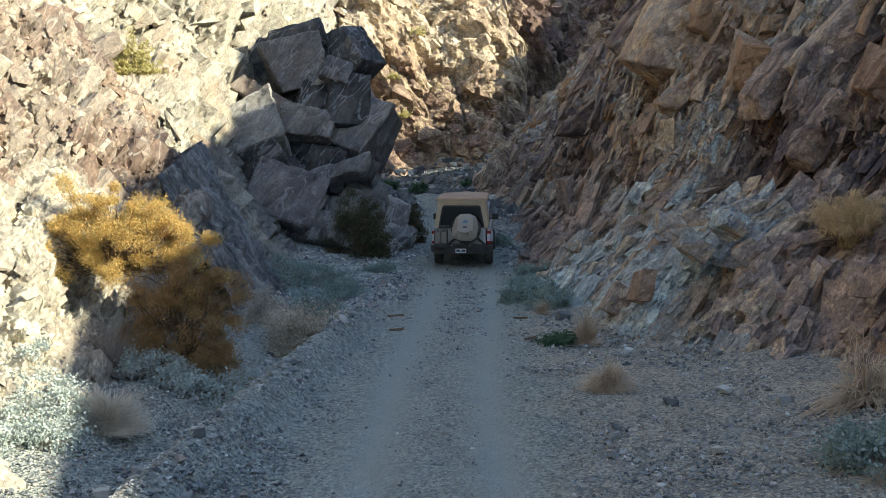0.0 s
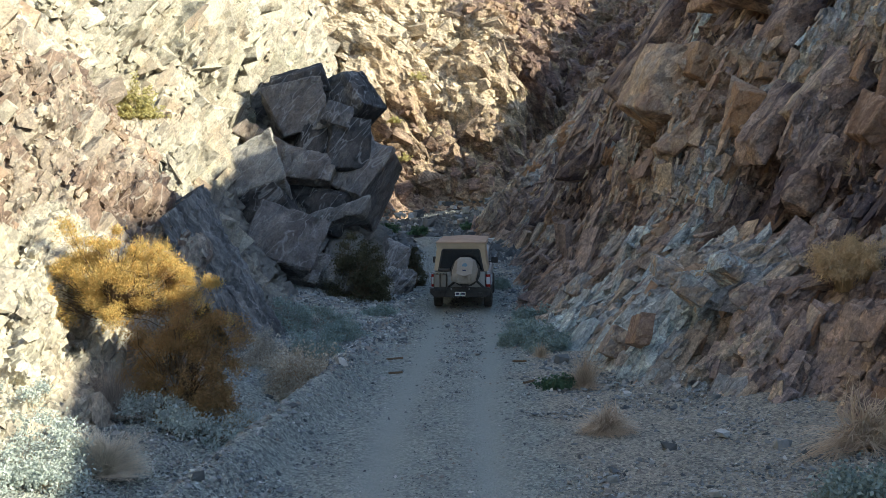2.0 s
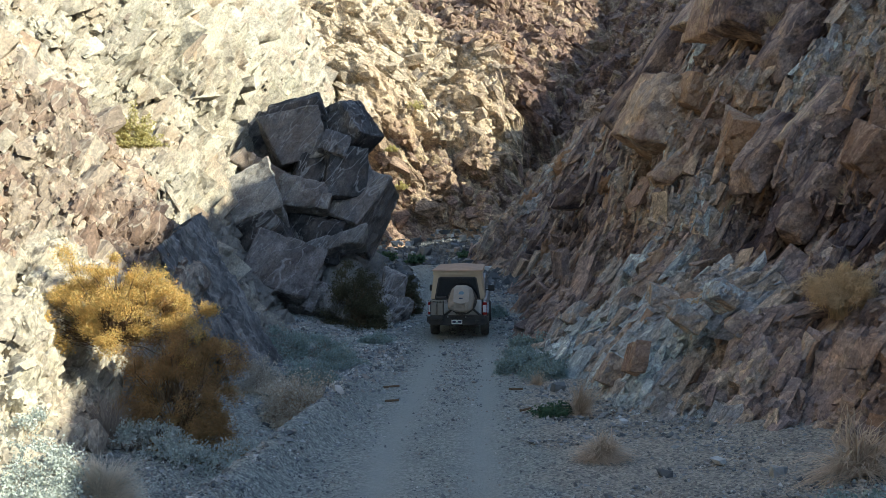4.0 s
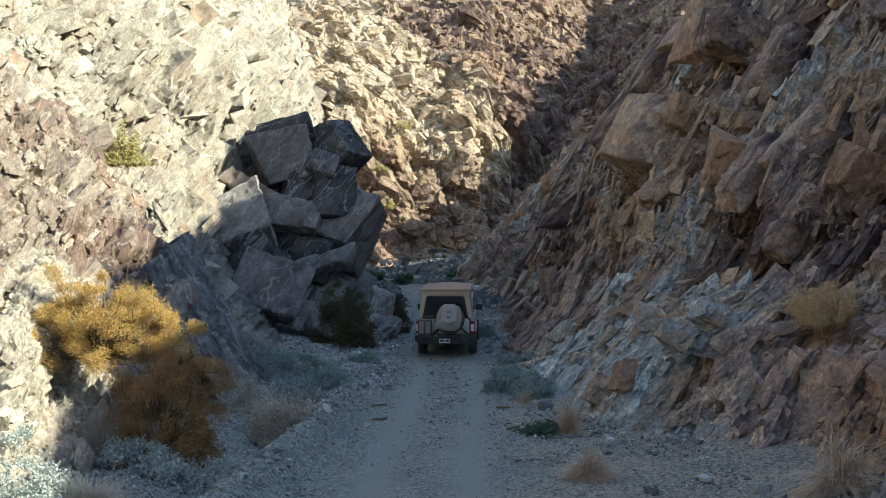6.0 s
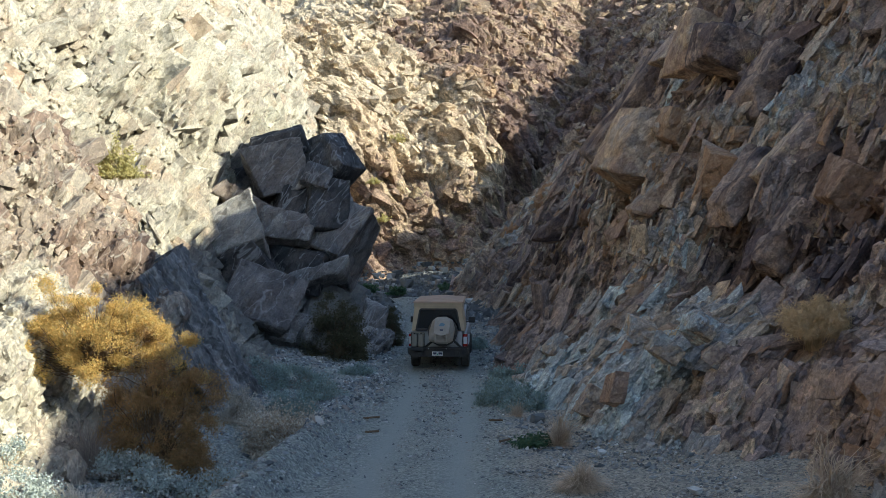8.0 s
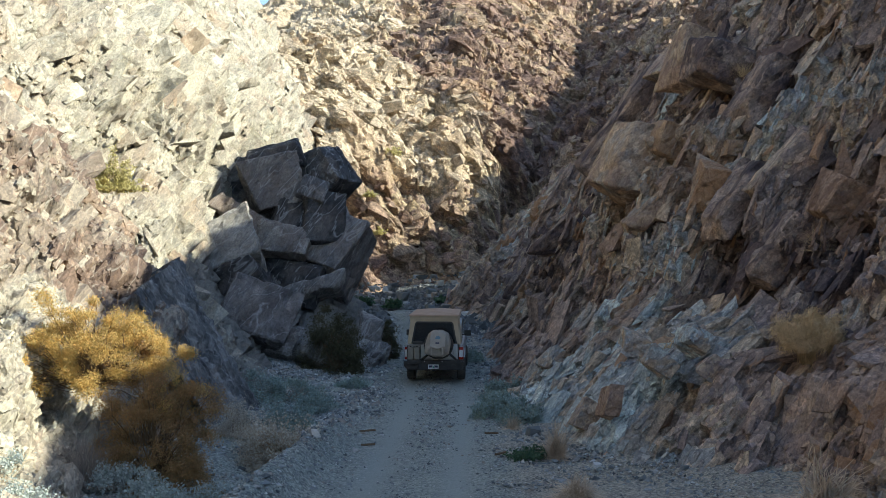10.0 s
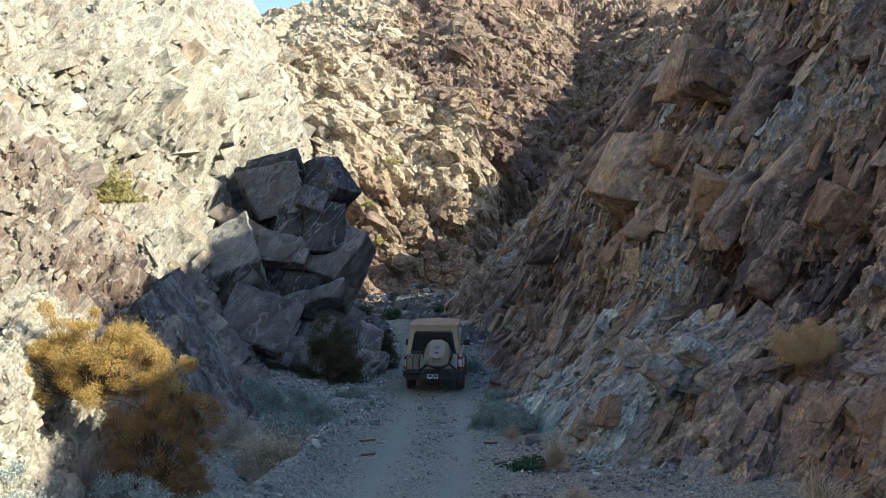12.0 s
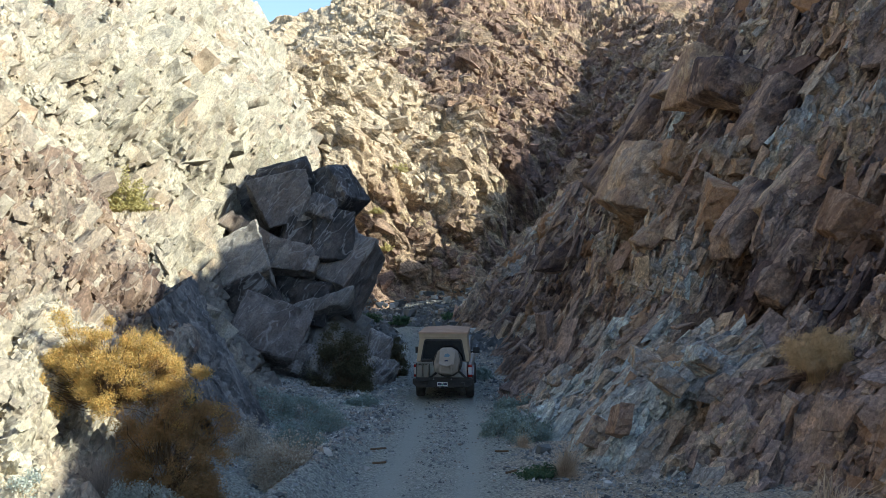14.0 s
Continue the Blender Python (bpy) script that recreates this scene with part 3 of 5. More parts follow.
# ---------------------------------------------------------------- the wash
m, nt, b = material("gravel", 0.92)
n1 = texture(nt, "Noise", 1.1, detail=5)
n2 = texture(nt, "Voronoi", 26)
n3 = texture(nt, "Noise", 60, detail=6, rough=0.7)
col = ramp(nt, n1.outputs["Fac"], [(0.3, (0.235, 0.265, 0.25)), (0.7, (0.31, 0.33, 0.30))])
col = mix(nt, 0.85, col, ramp(nt, n2.outputs["Color"], [(0.1, (0.4, 0.41, 0.44)), (0.9, (1.75, 1.7, 1.6))]), "MULTIPLY")
col = mix(nt, 0.8, col, ramp(nt, n3.outputs["Fac"], [(0.3, (0.6, 0.6, 0.6)), (0.7, (1.4, 1.4, 1.4))]), "MULTIPLY")
dusty = attribute(nt, "dust").outputs["Fac"]
col = mix(nt, dusty, col, (0.35, 0.385, 0.36))
sandy = attribute(nt, "sand").outputs["Fac"]
col = mix(nt, sandy, col, mix(nt, 1.0, col, (1.13, 0.99, 0.93), "MULTIPLY"))
nt.links.new(col, b.inputs["Base Color"])
bump(nt, b, n2.outputs["Distance"], 1.0, 0.05)
GRAVEL = m

ys = np.r_[np.linspace(-60, 6, 30), spaced(6.2, 135, 0.0070), np.linspace(137, 900, 20)]
xs = np.r_[-900, -300, -80, -30, np.linspace(-12, 10, 240), 30, 80, 300, 900]
gx, gy = [a.ravel() for a in np.meshgrid(xs, ys)]
gz = ground_z(gx, np.clip(gy, -60, 140))
p = np.stack([gx, gy, gz], 1)
d = np.abs(gx - road_x(gy))
rough = 0.35 + 0.65 * np.clip(d - 1.2, 0, 1)
p[:, 2] += rough * (0.05 * value_noise(p, 0.8, 11) + 0.025 * value_noise(p, 0.25, 12) + 0.018 * value_noise(p, 0.09, 13)) * (np.abs(gx) < 14)
dust = np.interp(gy, (28, 40), (1.0, 0.0)) * (0.7 * np.exp(-(((d - 0.75) / 0.33) ** 2)) + 0.25 * np.exp(-((d / 1.2) ** 2)))
ground = sheet("ground", p, len(ys), len(xs), GRAVEL, (("dust", dust), ("sand", np.clip((gx - road_x(gy) - 1.3 + 0.5 * value_noise(p, 1.2, 14)) / 0.6, 0, 1))), smooth=True)
tagged(ground, "grey gravel track with two dusty ruts through a canyon wash", "dirt road", kind="structure")

# ---------------------------------------------------------------- loose rock
def part(name, ob_mesh, parent, label=""):
    ob_mesh.parent = parent
    if label:
        ob_mesh["label"] = label
    return ob_mesh


def cube_sphere(res):
    """Even directions on a ball, as points and quads."""
    pts, quads = [], []
    u = np.tan(np.linspace(-math.pi / 4, math.pi / 4, res))
    a, b = np.meshgrid(u, u)
    one = np.ones_like(a)
    idx = np.arange(res * res).reshape(res, res)
    quad = np.stack([idx[:-1, :-1], idx[1:, :-1], idx[1:, 1:], idx[:-1, 1:]], -1).reshape(-1, 4)
    for k, face in enumerate(((one, a, b), (-one, b, a), (b, one, a), (a, -one, b), (a, b, one), (b, a, -one))):
        pts.append(np.stack([f.ravel() for f in face], 1))
        quads.append(quad[:, ::-1] + k * res * res)
    p = np.concatenate(pts)
    p = p / np.linalg.norm(p, axis=1)[:, None]
    _, first, back = np.unique(np.round(p, 5), axis=0, return_index=True, return_inverse=True)
    return p[first], back.ravel()[np.concatenate(quads)]


def angular_rock(name, centre, half, seed, mat, res=60, planes=(), extra=9, grit=1.0, tone_shift=0.0, rusty=0.0, spin=0.0, sizes=(1.6, 0.6, 0.22, 0.1), amps=(0.16, 0.10, 0.05, 0.02), tilt=2.2, steep=2.8, flat=0.27, turn=None):
    """A rock broken along flat faces."""
    rng = np.random.default_rng(seed)
    d, quads = cube_sphere(res)
    r = np.full(len(d), 1.5)
    faces = [(np.array(n, float), h) for n, h in planes]
    for _ in range(extra):
        v = rng.normal(size=3)
        faces.append((v, rng.uniform(0.75, 1.0)))
    for v, h in faces:
        v = v / np.linalg.norm(v)
        dot = d @ v
        r = np.minimum(r, np.where(dot > 0.05, h / np.maximum(dot, 0.05), 9))
    p = d * r[:, None] * np.asarray(half, float)
    if spin:
        c, sn = math.cos(radians(spin)), math.sin(radians(spin))
        p = p @ np.array([[c, sn, 0], [-sn, c, 0], [0, 0, 1]])
    if turn is not None:
        p, d = p @ turn.T, d @ turn.T
    q = p + np.asarray(centre, float)
    s = max(half)
    moved, tone, rust, crack = broken(q, d, T_BOULDER, seed, big=grit, sizes=sizes, amps=amps, shape=(1.4, 0.8, 1.0), tilt=tilt, steep=steep, flat=flat)
    ob = mesh_of(name, moved - np.asarray(centre, float), quads, mat,
                 (("tone", np.clip(tone + tone_shift, 0, 1)), ("rust", np.clip(rust + rusty, 0, 0.9)), ("crack", crack)))
    ob.location = centre
    return ob


outline = [((0, -0.1, 1), 0.98), ((0.75, -0.1, 0.66), 0.78), ((0.95, -0.1, 0.3), 0.74), ((0.75, 0, -0.66), 1.05), ((0, 0.1, -1), 1.0),
           ((-0.6, 0.1, -0.8), 1.1), ((-1, 0, 0.1), 1.08), ((-0.75, 0, 0.66), 1.2)]
fronts = [((-0.25, -0.85, 0.35), 0.85), ((0.1, -0.75, -0.55), 0.8), ((0.55, -0.8, 0.1), 0.82), ((0.2, -0.6, 0.75), 0.88), ((-0.6, -0.7, -0.2), 0.95)]
ob = angular_rock("boulder", (-5.75, 41.3, 5.4), (2.7, 2.3, 2.75), 3, R_BOULDER, 56, outline + fronts, 8, 1.0, rusty=-1.0, sizes=(2.3, 1.1, 0.45, 0.2), amps=(0.10, 0.10, 0.03, 0.006), tilt=1.8, steep=1.5, flat=0.42)
tagged(ob, "huge dark overhanging boulder wedged in the canyon side", "boulder")
ob = angular_rock("boulder", (-2.15, 35.4, 0.42), (0.5, 0.5, 0.5), 12, R_BOULDER, 26, (), 9, 0.7, 0.2)
tagged(ob, "blue-grey rock beside the gravel track", "boulder")

def crag(x, y, z, half, turn, seed, label, shift, mat=None, name="rock_block", group="blocks under the overhang", jag=0.3, rust=0.0):
    """One great angular block with flat broken faces and chipped edges."""
    rng = np.random.default_rng(seed)
    pts = np.array(list(itertools.product((-1, 1), repeat=3)), float) + rng.uniform(-jag, jag, (8, 3))
    pts = np.concatenate([pts, rng.uniform(-1.1, 1.1, (3, 3))]) * np.asarray(half, float)
    bm = bmesh.new()
    for q in pts @ turned(*turn).T:
        bm.verts.new(q)
    out = bmesh.ops.convex_hull(bm, input=bm.verts)
    bmesh.ops.delete(bm, geom=[g for g in out["geom_interior"] if isinstance(g, bmesh.types.BMVert)], context="VERTS")
    bmesh.ops.dissolve_limit(bm, angle_limit=radians(14), verts=bm.verts, edges=bm.edges)
    bmesh.ops.bevel(bm, geom=list(bm.edges), offset=0.04 * max(half), segments=1, affect="EDGES")
    bmesh.ops.triangulate(bm, faces=bm.faces)
    for _ in range(4):
        long = [e for e in bm.edges if e.calc_length() > 0.14 * max(half)]
        if long:
            bmesh.ops.subdivide_edges(bm, edges=long, cuts=1)
            bmesh.ops.triangulate(bm, faces=bm.faces)
    bmesh.ops.recalc_face_normals(bm, faces=bm.faces)
    bm.verts.index_update()
    v = np.array([q.co for q in bm.verts])
    nn = np.array([q.normal for q in bm.verts])
    f = np.array([[q.index for q in t.verts] for t in bm.faces])
    bm.free()
    w = v + np.array((x, y, z))
    turn_to = T_RIGHT if mat is R_RIGHT else T_BOULDER
    step, r, _ = blocks(w, np.array((1.2, 0.5, 0.8)) * max(half) * 0.8, seed, turn_to, 6.0, 0.42, 1.2)
    _, r2, _ = blocks(w, np.array((1.2, 0.6, 0.8)) * max(half) * 0.3, seed + 1, turn_to, 6.0, 0.42, 1.6)
    v = v + nn * (0.055 * max(half) * step)[:, None]
    ob = mesh_of(name, v, f, mat or R_BOULDER, (("tone", np.clip(0.35 + shift + 0.3 * (r - 0.5) + 0.2 * (r2 - 0.5), 0, 1)), ("rust", np.full(len(v), rust))))
    ob.location = (x, y, z)
    return tagged(ob, label, "rock", group)


def wall_block(x, y, z, half, lean, seed, label, tone_shift=0.0, rusty=0.0):
    """A squared block or slab of rock set in the shaded wall, its long way leaning over."""
    return crag(x + 0.05, y + 0.3, z, [0.9 * h for h in half], (seed * 7 % 17 - 8, lean, seed * 5 % 30 - 5), seed, label, tone_shift, R_RIGHT, group="blocks in the shaded wall", rust=rusty)


crag(-6.20, 39.3, 7.80, (1.0, 0.95, 0.42), (8, -14, 10), 541, "dark cap of rock on top of the overhang", -0.20)
crag(-6.14, 38.9, 6.77, (0.98, 0.9, 0.8), (-10, -12, 16), 542, "purple-grey face of rock under the dark cap", 0.32, rust=0.05)
crag(-4.18, 39.5, 7.29, (0.66, 0.9, 1.05), (0, -34, -15), 543, "dark jutting block at the overhang's edge", -0.12)
crag(-4.52, 38.4, 6.50, (0.54, 0.58, 0.47), (-14, 12, 12), 563, "grey block wedged under the jutting rock", 0.25)
crag(-4.26, 38.6, 5.32, (0.68, 0.82, 0.94), (-16, 8, 18), 544, "dark block with a pale flat top", -0.15)
crag(-3.67, 39.0, 4.41, (0.99, 1.05, 1.31), (-20, 28, -12), 545, "smooth grey face of rock beneath the overhang", 0.35, rust=0.03)
crag(-5.48, 38.7, 5.55, (0.58, 0.70, 0.88), (-8, 18, 14), 546, "dark streaked block under the overhang", -0.20)
crag(-6.94, 38.0, 5.40, (1.23, 0.70, 0.40), (-6, 32, 8), 548, "tan dike of rock slanting under the overhang", 0.40, rust=0.22)
crag(-5.55, 38.0, 4.44, (0.99, 0.82, 0.61), (-18, 14, 10), 564, "broken grey ledge of rock under the overhang", 0.40, rust=0.08)
crag(-7.37, 35.6, 4.12, (1.35, 0.94, 0.96), (-24, -26, 14), 547, "pale broad slab leaning under the overhang", 0.65)
# The low tone of the next two blocks paints in the hollow's shade.
crag(-7.15, 35.8, 2.80, (1.35, 1.05, 1.11), (12, -24, 8), 549, "striated rock in the hollow, blackened for its shade", -0.32)
crag(-5.44, 38.4, 3.25, (1.17, 0.94, 0.70), (10, 8, -10), 550, "block in the hollow, darkened for its shade", -0.27)
crag(-4.60, 37.6, 2.68, (1.35, 0.70, 0.32), (-14, -18, 6), 565, "blue-grey ledge above the dark shrub", 0.42)
crag(-6.18, 34.6, 1.95, (1.17, 0.94, 0.88), (-25, 22, 10), 553, "purple-grey slab at the foot of the overhang", 0.15, rust=0.05)
crag(-3.64, 34.3, 0.64, (0.99, 0.58, 0.49), (-28, 35, 8), 554, "blue-grey slab beside the gravel track", 0.40)
crag(-5.33, 35.4, 0.81, (1.35, 0.94, 0.70), (-28, 18, 10), 551, "blue-grey slab at the foot of the overhang", 0.35)
crag(-2.28, 36.2, 1.23, (0.40, 0.47, 0.73), (-8, 12, 10), 552, "blue-grey rock between the dark shrubs", 0.45)
crag(-4.95, 16.2, 0.5, (0.42, 0.35, 0.62), (-10, 12, 15), 561, "blue-grey rock in shade beneath the golden bush", 0.4, group="rocks beneath the bushes")
crag(-4.55, 16.0, 0.3, (0.36, 0.3, 0.4), (-15, -15, -10), 562, "blue-grey rock in shade beneath the golden bush", 0.35, group="rocks beneath the bushes")
wall_block(7.5, 40.5, 9.5, (0.6, 0.9, 2.9), 35, 531, "long dark purple slab along the wall's upper edge", -0.3)
wall_block(6.05, 30.6, 6.75, (0.95, 0.9, 1.15), 22, 532, "great tan block of rock jutting from the shaded wall", 0.2, 0.3)
wall_block(6.8, 30.0, 7.3, (0.5, 0.6, 0.6), 18, 533, "rust-stained face of rock in the shaded wall", 0.2, 0.6)
wall_block(6.95, 25.7, 5.65, (0.46, 0.55, 0.66), 15, 534, "orange-brown block of rock in the shaded wall", 0.1, 0.65)
wall_block(6.1, 28.0, 5.35, (0.32, 0.5, 1.05), 48, 535, "tan slab leaning under the great block", 0.2, 0.25)
wall_block(9.7, 37.6, 11.2, (1.4, 1.2, 0.9), 20, 536, "brown rock ledge high on the shaded wall", 0.0)
wall_block(7.98, 31.9, 10.1, (0.6, 0.6, 0.95), 15, 501, "tan block of rock standing on the shaded wall", 0.1, 0.25)
wall_block(8.5, 29.9, 9.6, (1.0, 0.9, 0.75), 15, 502, "dark overhanging block in the shaded wall", -0.33)
wall_block(7.25, 24.6, 5.33, (0.26, 0.5, 1.25), 42, 503, "long grey-brown slab leaning on the shaded wall", -0.22)
wall_block(7.39, 29.0, 6.38, (0.55, 0.5, 0.55), 30, 504, "grey block of rock in the shaded wall", -0.05)
wall_block(6.58, 29.5, 5.25, (0.6, 0.5, 0.7), 35, 505, "rust-stained block of rock in the shaded wall", 0.1, 0.7)
wall_block(6.04, 30.0, 4.67, (0.5, 0.5, 0.6), 30, 506, "brown block of rock in the shaded wall", 0.1, 0.4)
wall_block(8.37, 20.8, 4.91, (0.5, 0.5, 0.55), 30, 507, "dark red-brown block of rock in the shaded wall", -0.3, 0.35)
wall_block(8.84, 27.7, 8.4, (0.42, 0.5, 1.15), 42, 508, "purple-brown slab leaning on the shaded wall", -0.3)
wall_block(7.93, 27.0, 6.8, (0.22, 0.2, 0.25), 10, 509, "small orange stone lodged in the wall", 0.3, 0.5)
wall_block(8.16, 23.4, 5.95, (0.35, 0.5, 1.0), 42, 510, "grey-brown slab leaning on the shaded wall", 0.1)
wall_block(7.52, 22.3, 4.0, (0.4, 0.5, 0.9), 38, 511, "purple-brown slab leaning on the shaded wall", -0.2)
wall_block(6.15, 41.8, 6.0, (0.5, 0.8, 2.6), 44, 512, "long dark purple slab along the wall's edge", -0.18)
wall_block(3.3, 19.0, 1.05, (0.17, 0.22, 0.32), 15, 513, "brown block in the blue-grey outcrop", 0.0, 0.3)
wall_block(4.2, 18.95, 1.8, (0.40, 0.29, 0.20), 35, 514, "blue-grey slab of the low outcrop", 0.33)
wall_block(4.8, 18.75, 2.2, (0.36, 0.29, 0.22), 30, 515, "blue-grey slab of the low outcrop", 0.38)
wall_block(5.24, 18.5, 1.65, (0.36, 0.29, 0.24), 40, 516, "blue-grey slab of the low outcrop", 0.18)
wall_block(3.82, 19.1, 2.15, (0.29, 0.25, 0.19), 20, 517, "blue-grey slab of the low outcrop", 0.28, 0.1)
wall_block(5.83, 17.3, 1.1, (0.43, 0.29, 0.30), 35, 518, "purple-grey block of the low outcrop", 0.1)
wall_block(6.5, 17.8, 1.55, (0.25, 0.25, 0.29), 40, 519, "grey block of the low outcrop", 0.08, 0.2)
wall_block(3.16, 20.8, 0.55, (0.32, 0.29, 0.36), 30, 520, "grey-green block at the foot of the outcrop", 0.18, 0.1)
wall_block(3.35, 27.8, 0.95, (0.45, 0.4, 0.36), 40, 521, "blue-grey block at the foot of the wall", 0.25)

# the leaning striated slab that ends the near bank
outward = np.array((0.87, 0.18, 0.47))
inward = np.array((-0.1, -2.4, -0.6))
us, vs = np.linspace(0, 1, 190), np.r_[np.linspace(-2.0, 0, 40)[:-1], np.linspace(0, 1.2, 110)]
edge = np.stack([np.interp(us, (0, 1), col) for col in ((-5.75, -4.15), (23.0, 25.4), (3.80, -0.45))], 1)
p = np.array([e + (inward * v if v > 0 else outward * v * 0.9 + np.array((0, -0.5, 0)) * v) for e in edge for v in vs])
n = np.repeat(outward[None], len(p), 0)
back = np.array([v < 0 for u in us for v in vs])
n[back] = (0.1, 0.95, 0.3)
p, tone, rust, crack = broken(p, n, T_FIN, 400, sizes=(1.8, 0.7, 0.3, 0.13), amps=(0.07, 0.06, 0.04, 0.02), shape=(5.0, 0.4, 1.0), steep=5.0, groove=0.4)
ob = sheet("rock_slab", p, len(us), len(vs), R_FIN, (("tone", 0.25 + 0.6 * tone), ("rust", rust * 0), ("crack", crack)))
tagged(ob, "leaning slab of striated blue-grey rock beside the wash", "rock slab")
# ---------------------------------------------------------------- the truck
def plain(name, colour, rough=0.5, metal=0.0, vary=0.25, scale=6.0, dust=0.0, dust_colour=(0.27, 0.23, 0.18), coat=0.0):
    """A painted or moulded surface with uneven tone, scuffs and road dust."""
    m, nt, b = material(name, rough, metal)
    a = texture(nt, "Noise", scale, detail=6)
    c = tuple(colour)
    col = mix(nt, vary, c, ramp(nt, a.outputs["Fac"], [(0.3, tuple(v * 0.6 for v in c)), (0.7, tuple(min(1, v * 1.4) for v in c))]))
    f = texture(nt, "Noise", scale * 0.4, detail=9, rough=0.7)
    if dust:
        fac = ramp(nt, f.outputs["Fac"], [(0.35, (0, 0, 0)), (0.75, (dust, dust, dust))])
        col = mix(nt, fac, col, dust_colour)
    nt.links.new(col, b.inputs["Base Color"])
    rr = ramp(nt, f.outputs["Fac"], [(0.3, (rough * 0.8,) * 3), (0.7, (min(1, rough * 1.3),) * 3)])
    nt.links.new(rr, b.inputs["Roughness"])
    b.inputs["Coat Weight"].default_value = coat
    g = texture(nt, "Noise", scale * 12, detail=4)
    bump(nt, b, g.outputs["Fac"], 0.15, 0.004)
    return m


SILVER = plain("silver_paint", (0.36, 0.37, 0.38), 0.4, 0.5, 0.15, 4, 0.55, coat=0.3)
TAN = plain("tan_shell", (0.50, 0.39, 0.26), 0.7, 0, 0.2, 4, 0.35)
ROOF = plain("tan_roof", (0.42, 0.27, 0.18), 0.75, 0, 0.3, 3, 0.4)
BLACK = plain("black_steel", (0.022, 0.022, 0.024), 0.55, 0.2, 0.4, 8, 0.25)
RUBBER = plain("tyre_rubber", (0.02, 0.02, 0.021), 0.9, 0, 0.4, 10, 0.5)
CANVAS = plain("bag_canvas", (0.35, 0.30, 0.245), 0.95, 0, 0.35, 9, 0.3)
CANVAS_PALE = plain("bag_flap_canvas", (0.43, 0.385, 0.34), 0.95, 0, 0.25, 9, 0.2)
CAN = plain("jerry_can_metal", (0.20, 0.185, 0.155), 0.6, 0.1, 0.3, 8, 0.5)
RED = plain("red_lens", (0.28, 0.02, 0.015), 0.2, 0, 0.1)
CLEAR = plain("clear_lens", (0.55, 0.55, 0.54), 0.15, 0, 0.1)
WHITE = plain("plate_white", (0.70, 0.72, 0.70), 0.5, 0, 0.1)
INK = plain("dark_print", (0.04, 0.05, 0.10), 0.6, 0, 0.1)
GREEN = plain("green_print", (0.05, 0.32, 0.22), 0.6, 0, 0.1)
BLUE = plain("blue_print", (0.16, 0.26, 0.34), 0.7, 0, 0.1)
STEEL = plain("worn_steel", (0.35, 0.35, 0.35), 0.4, 0.8, 0.3, 10, 0.3)
m, nt, b = material("tinted_glass", 0.08)
b.inputs["Base Color"].default_value = (0.012, 0.013, 0.014, 1)
b.inputs["Specular IOR Level"].default_value = 0.6
TINT = m


def make(name, bm, mat, parent, label="", smooth=False):
    bmesh.ops.recalc_face_normals(bm, faces=bm.faces)
    me = bpy.data.meshes.new(name)
    bm.to_mesh(me)
    bm.free()
    me.materials.append(mat)
    if smooth:
        me.polygons.foreach_set("use_smooth", [True] * len(me.polygons))
    ob = new(name, me)
    ob.parent = parent
    if label:
        ob["label"] = label
    return ob


def box(lo, hi, bevel=0.01, seg=2, taper=None):
    """A box from corner to corner with rounded edges; taper: how much narrower in x its top is."""
    bm = bmesh.new()
    bmesh.ops.create_cube(bm, size=1)
    for v in bm.verts:
        for k in range(3):
            v.co[k] = lo[k] if v.co[k] < 0 else hi[k]
        if taper and v.co.z > (lo[2] + hi[2]) / 2:
            mid = (lo[0] + hi[0]) / 2
            v.co.x = mid + (v.co.x - mid) * taper
    if bevel:
        bmesh.ops.bevel(bm, geom=list(bm.edges), offset=bevel, segments=seg, affect="EDGES", profile=0.6)
    return bm


def prism(outline, axis, lo, hi, bevel=0.01):
    """A flat outline in the two other axes, drawn out along one axis."""
    bm = bmesh.new()
    rest = [k for k in range(3) if k != axis]
    ends = []
    for h in (lo, hi):
        ring = []
        for u, v in outline:
            co = [0.0, 0.0, 0.0]
            co[rest[0]], co[rest[1]], co[axis] = u, v, h
            ring.append(bm.verts.new(co))
        ends.append(ring)
    bm.faces.new(ends[0])
    bm.faces.new(ends[1][::-1])
    n = len(outline)
    for i in range(n):
        bm.faces.new((ends[0][i], ends[1][i], ends[1][(i + 1) % n], ends[0][(i + 1) % n]))
    bmesh.ops.recalc_face_normals(bm, faces=bm.faces)
    if bevel:
        bmesh.ops.bevel(bm, geom=list(bm.edges), offset=bevel, segments=2, affect="EDGES", profile=0.6)
    return bm


def lathe(profile, axis, centre, steps=40):
    """A profile of (radius, along) turned round an axis."""
    bm = bmesh.new()
    rings = []
    for k in range(steps):
        a = 2 * math.pi * k / steps
        ring = []
        for r, h in profile:
            u, v = r * math.cos(a), r * math.sin(a)
            co = {0: (h, u, v), 1: (u, h, v), 2: (u, v, h)}[axis]
            ring.append(bm.verts.new(Vector(co) + Vector(centre)))
        rings.append(ring)
    for k in range(steps):
        a, b2 = rings[k], rings[(k + 1) % steps]
        for i in range(len(profile) - 1):
            bm.faces.new((a[i], b2[i], b2[i + 1], a[i + 1]))
    return bm


def tube(a, b2, r, sides=10):
    a, b2 = Vector(a), Vector(b2)
    bm = bmesh.new()
    bmesh.ops.create_cone(bm, cap_ends=True, segments=sides, radius1=r, radius2=r, depth=(b2 - a).length)
    bmesh.ops.transform(bm, matrix=Matrix.Translation((a + b2) / 2) @ (b2 - a).to_track_quat("Z", "Y").to_matrix().to_4x4(), verts=bm.verts)
    return bm


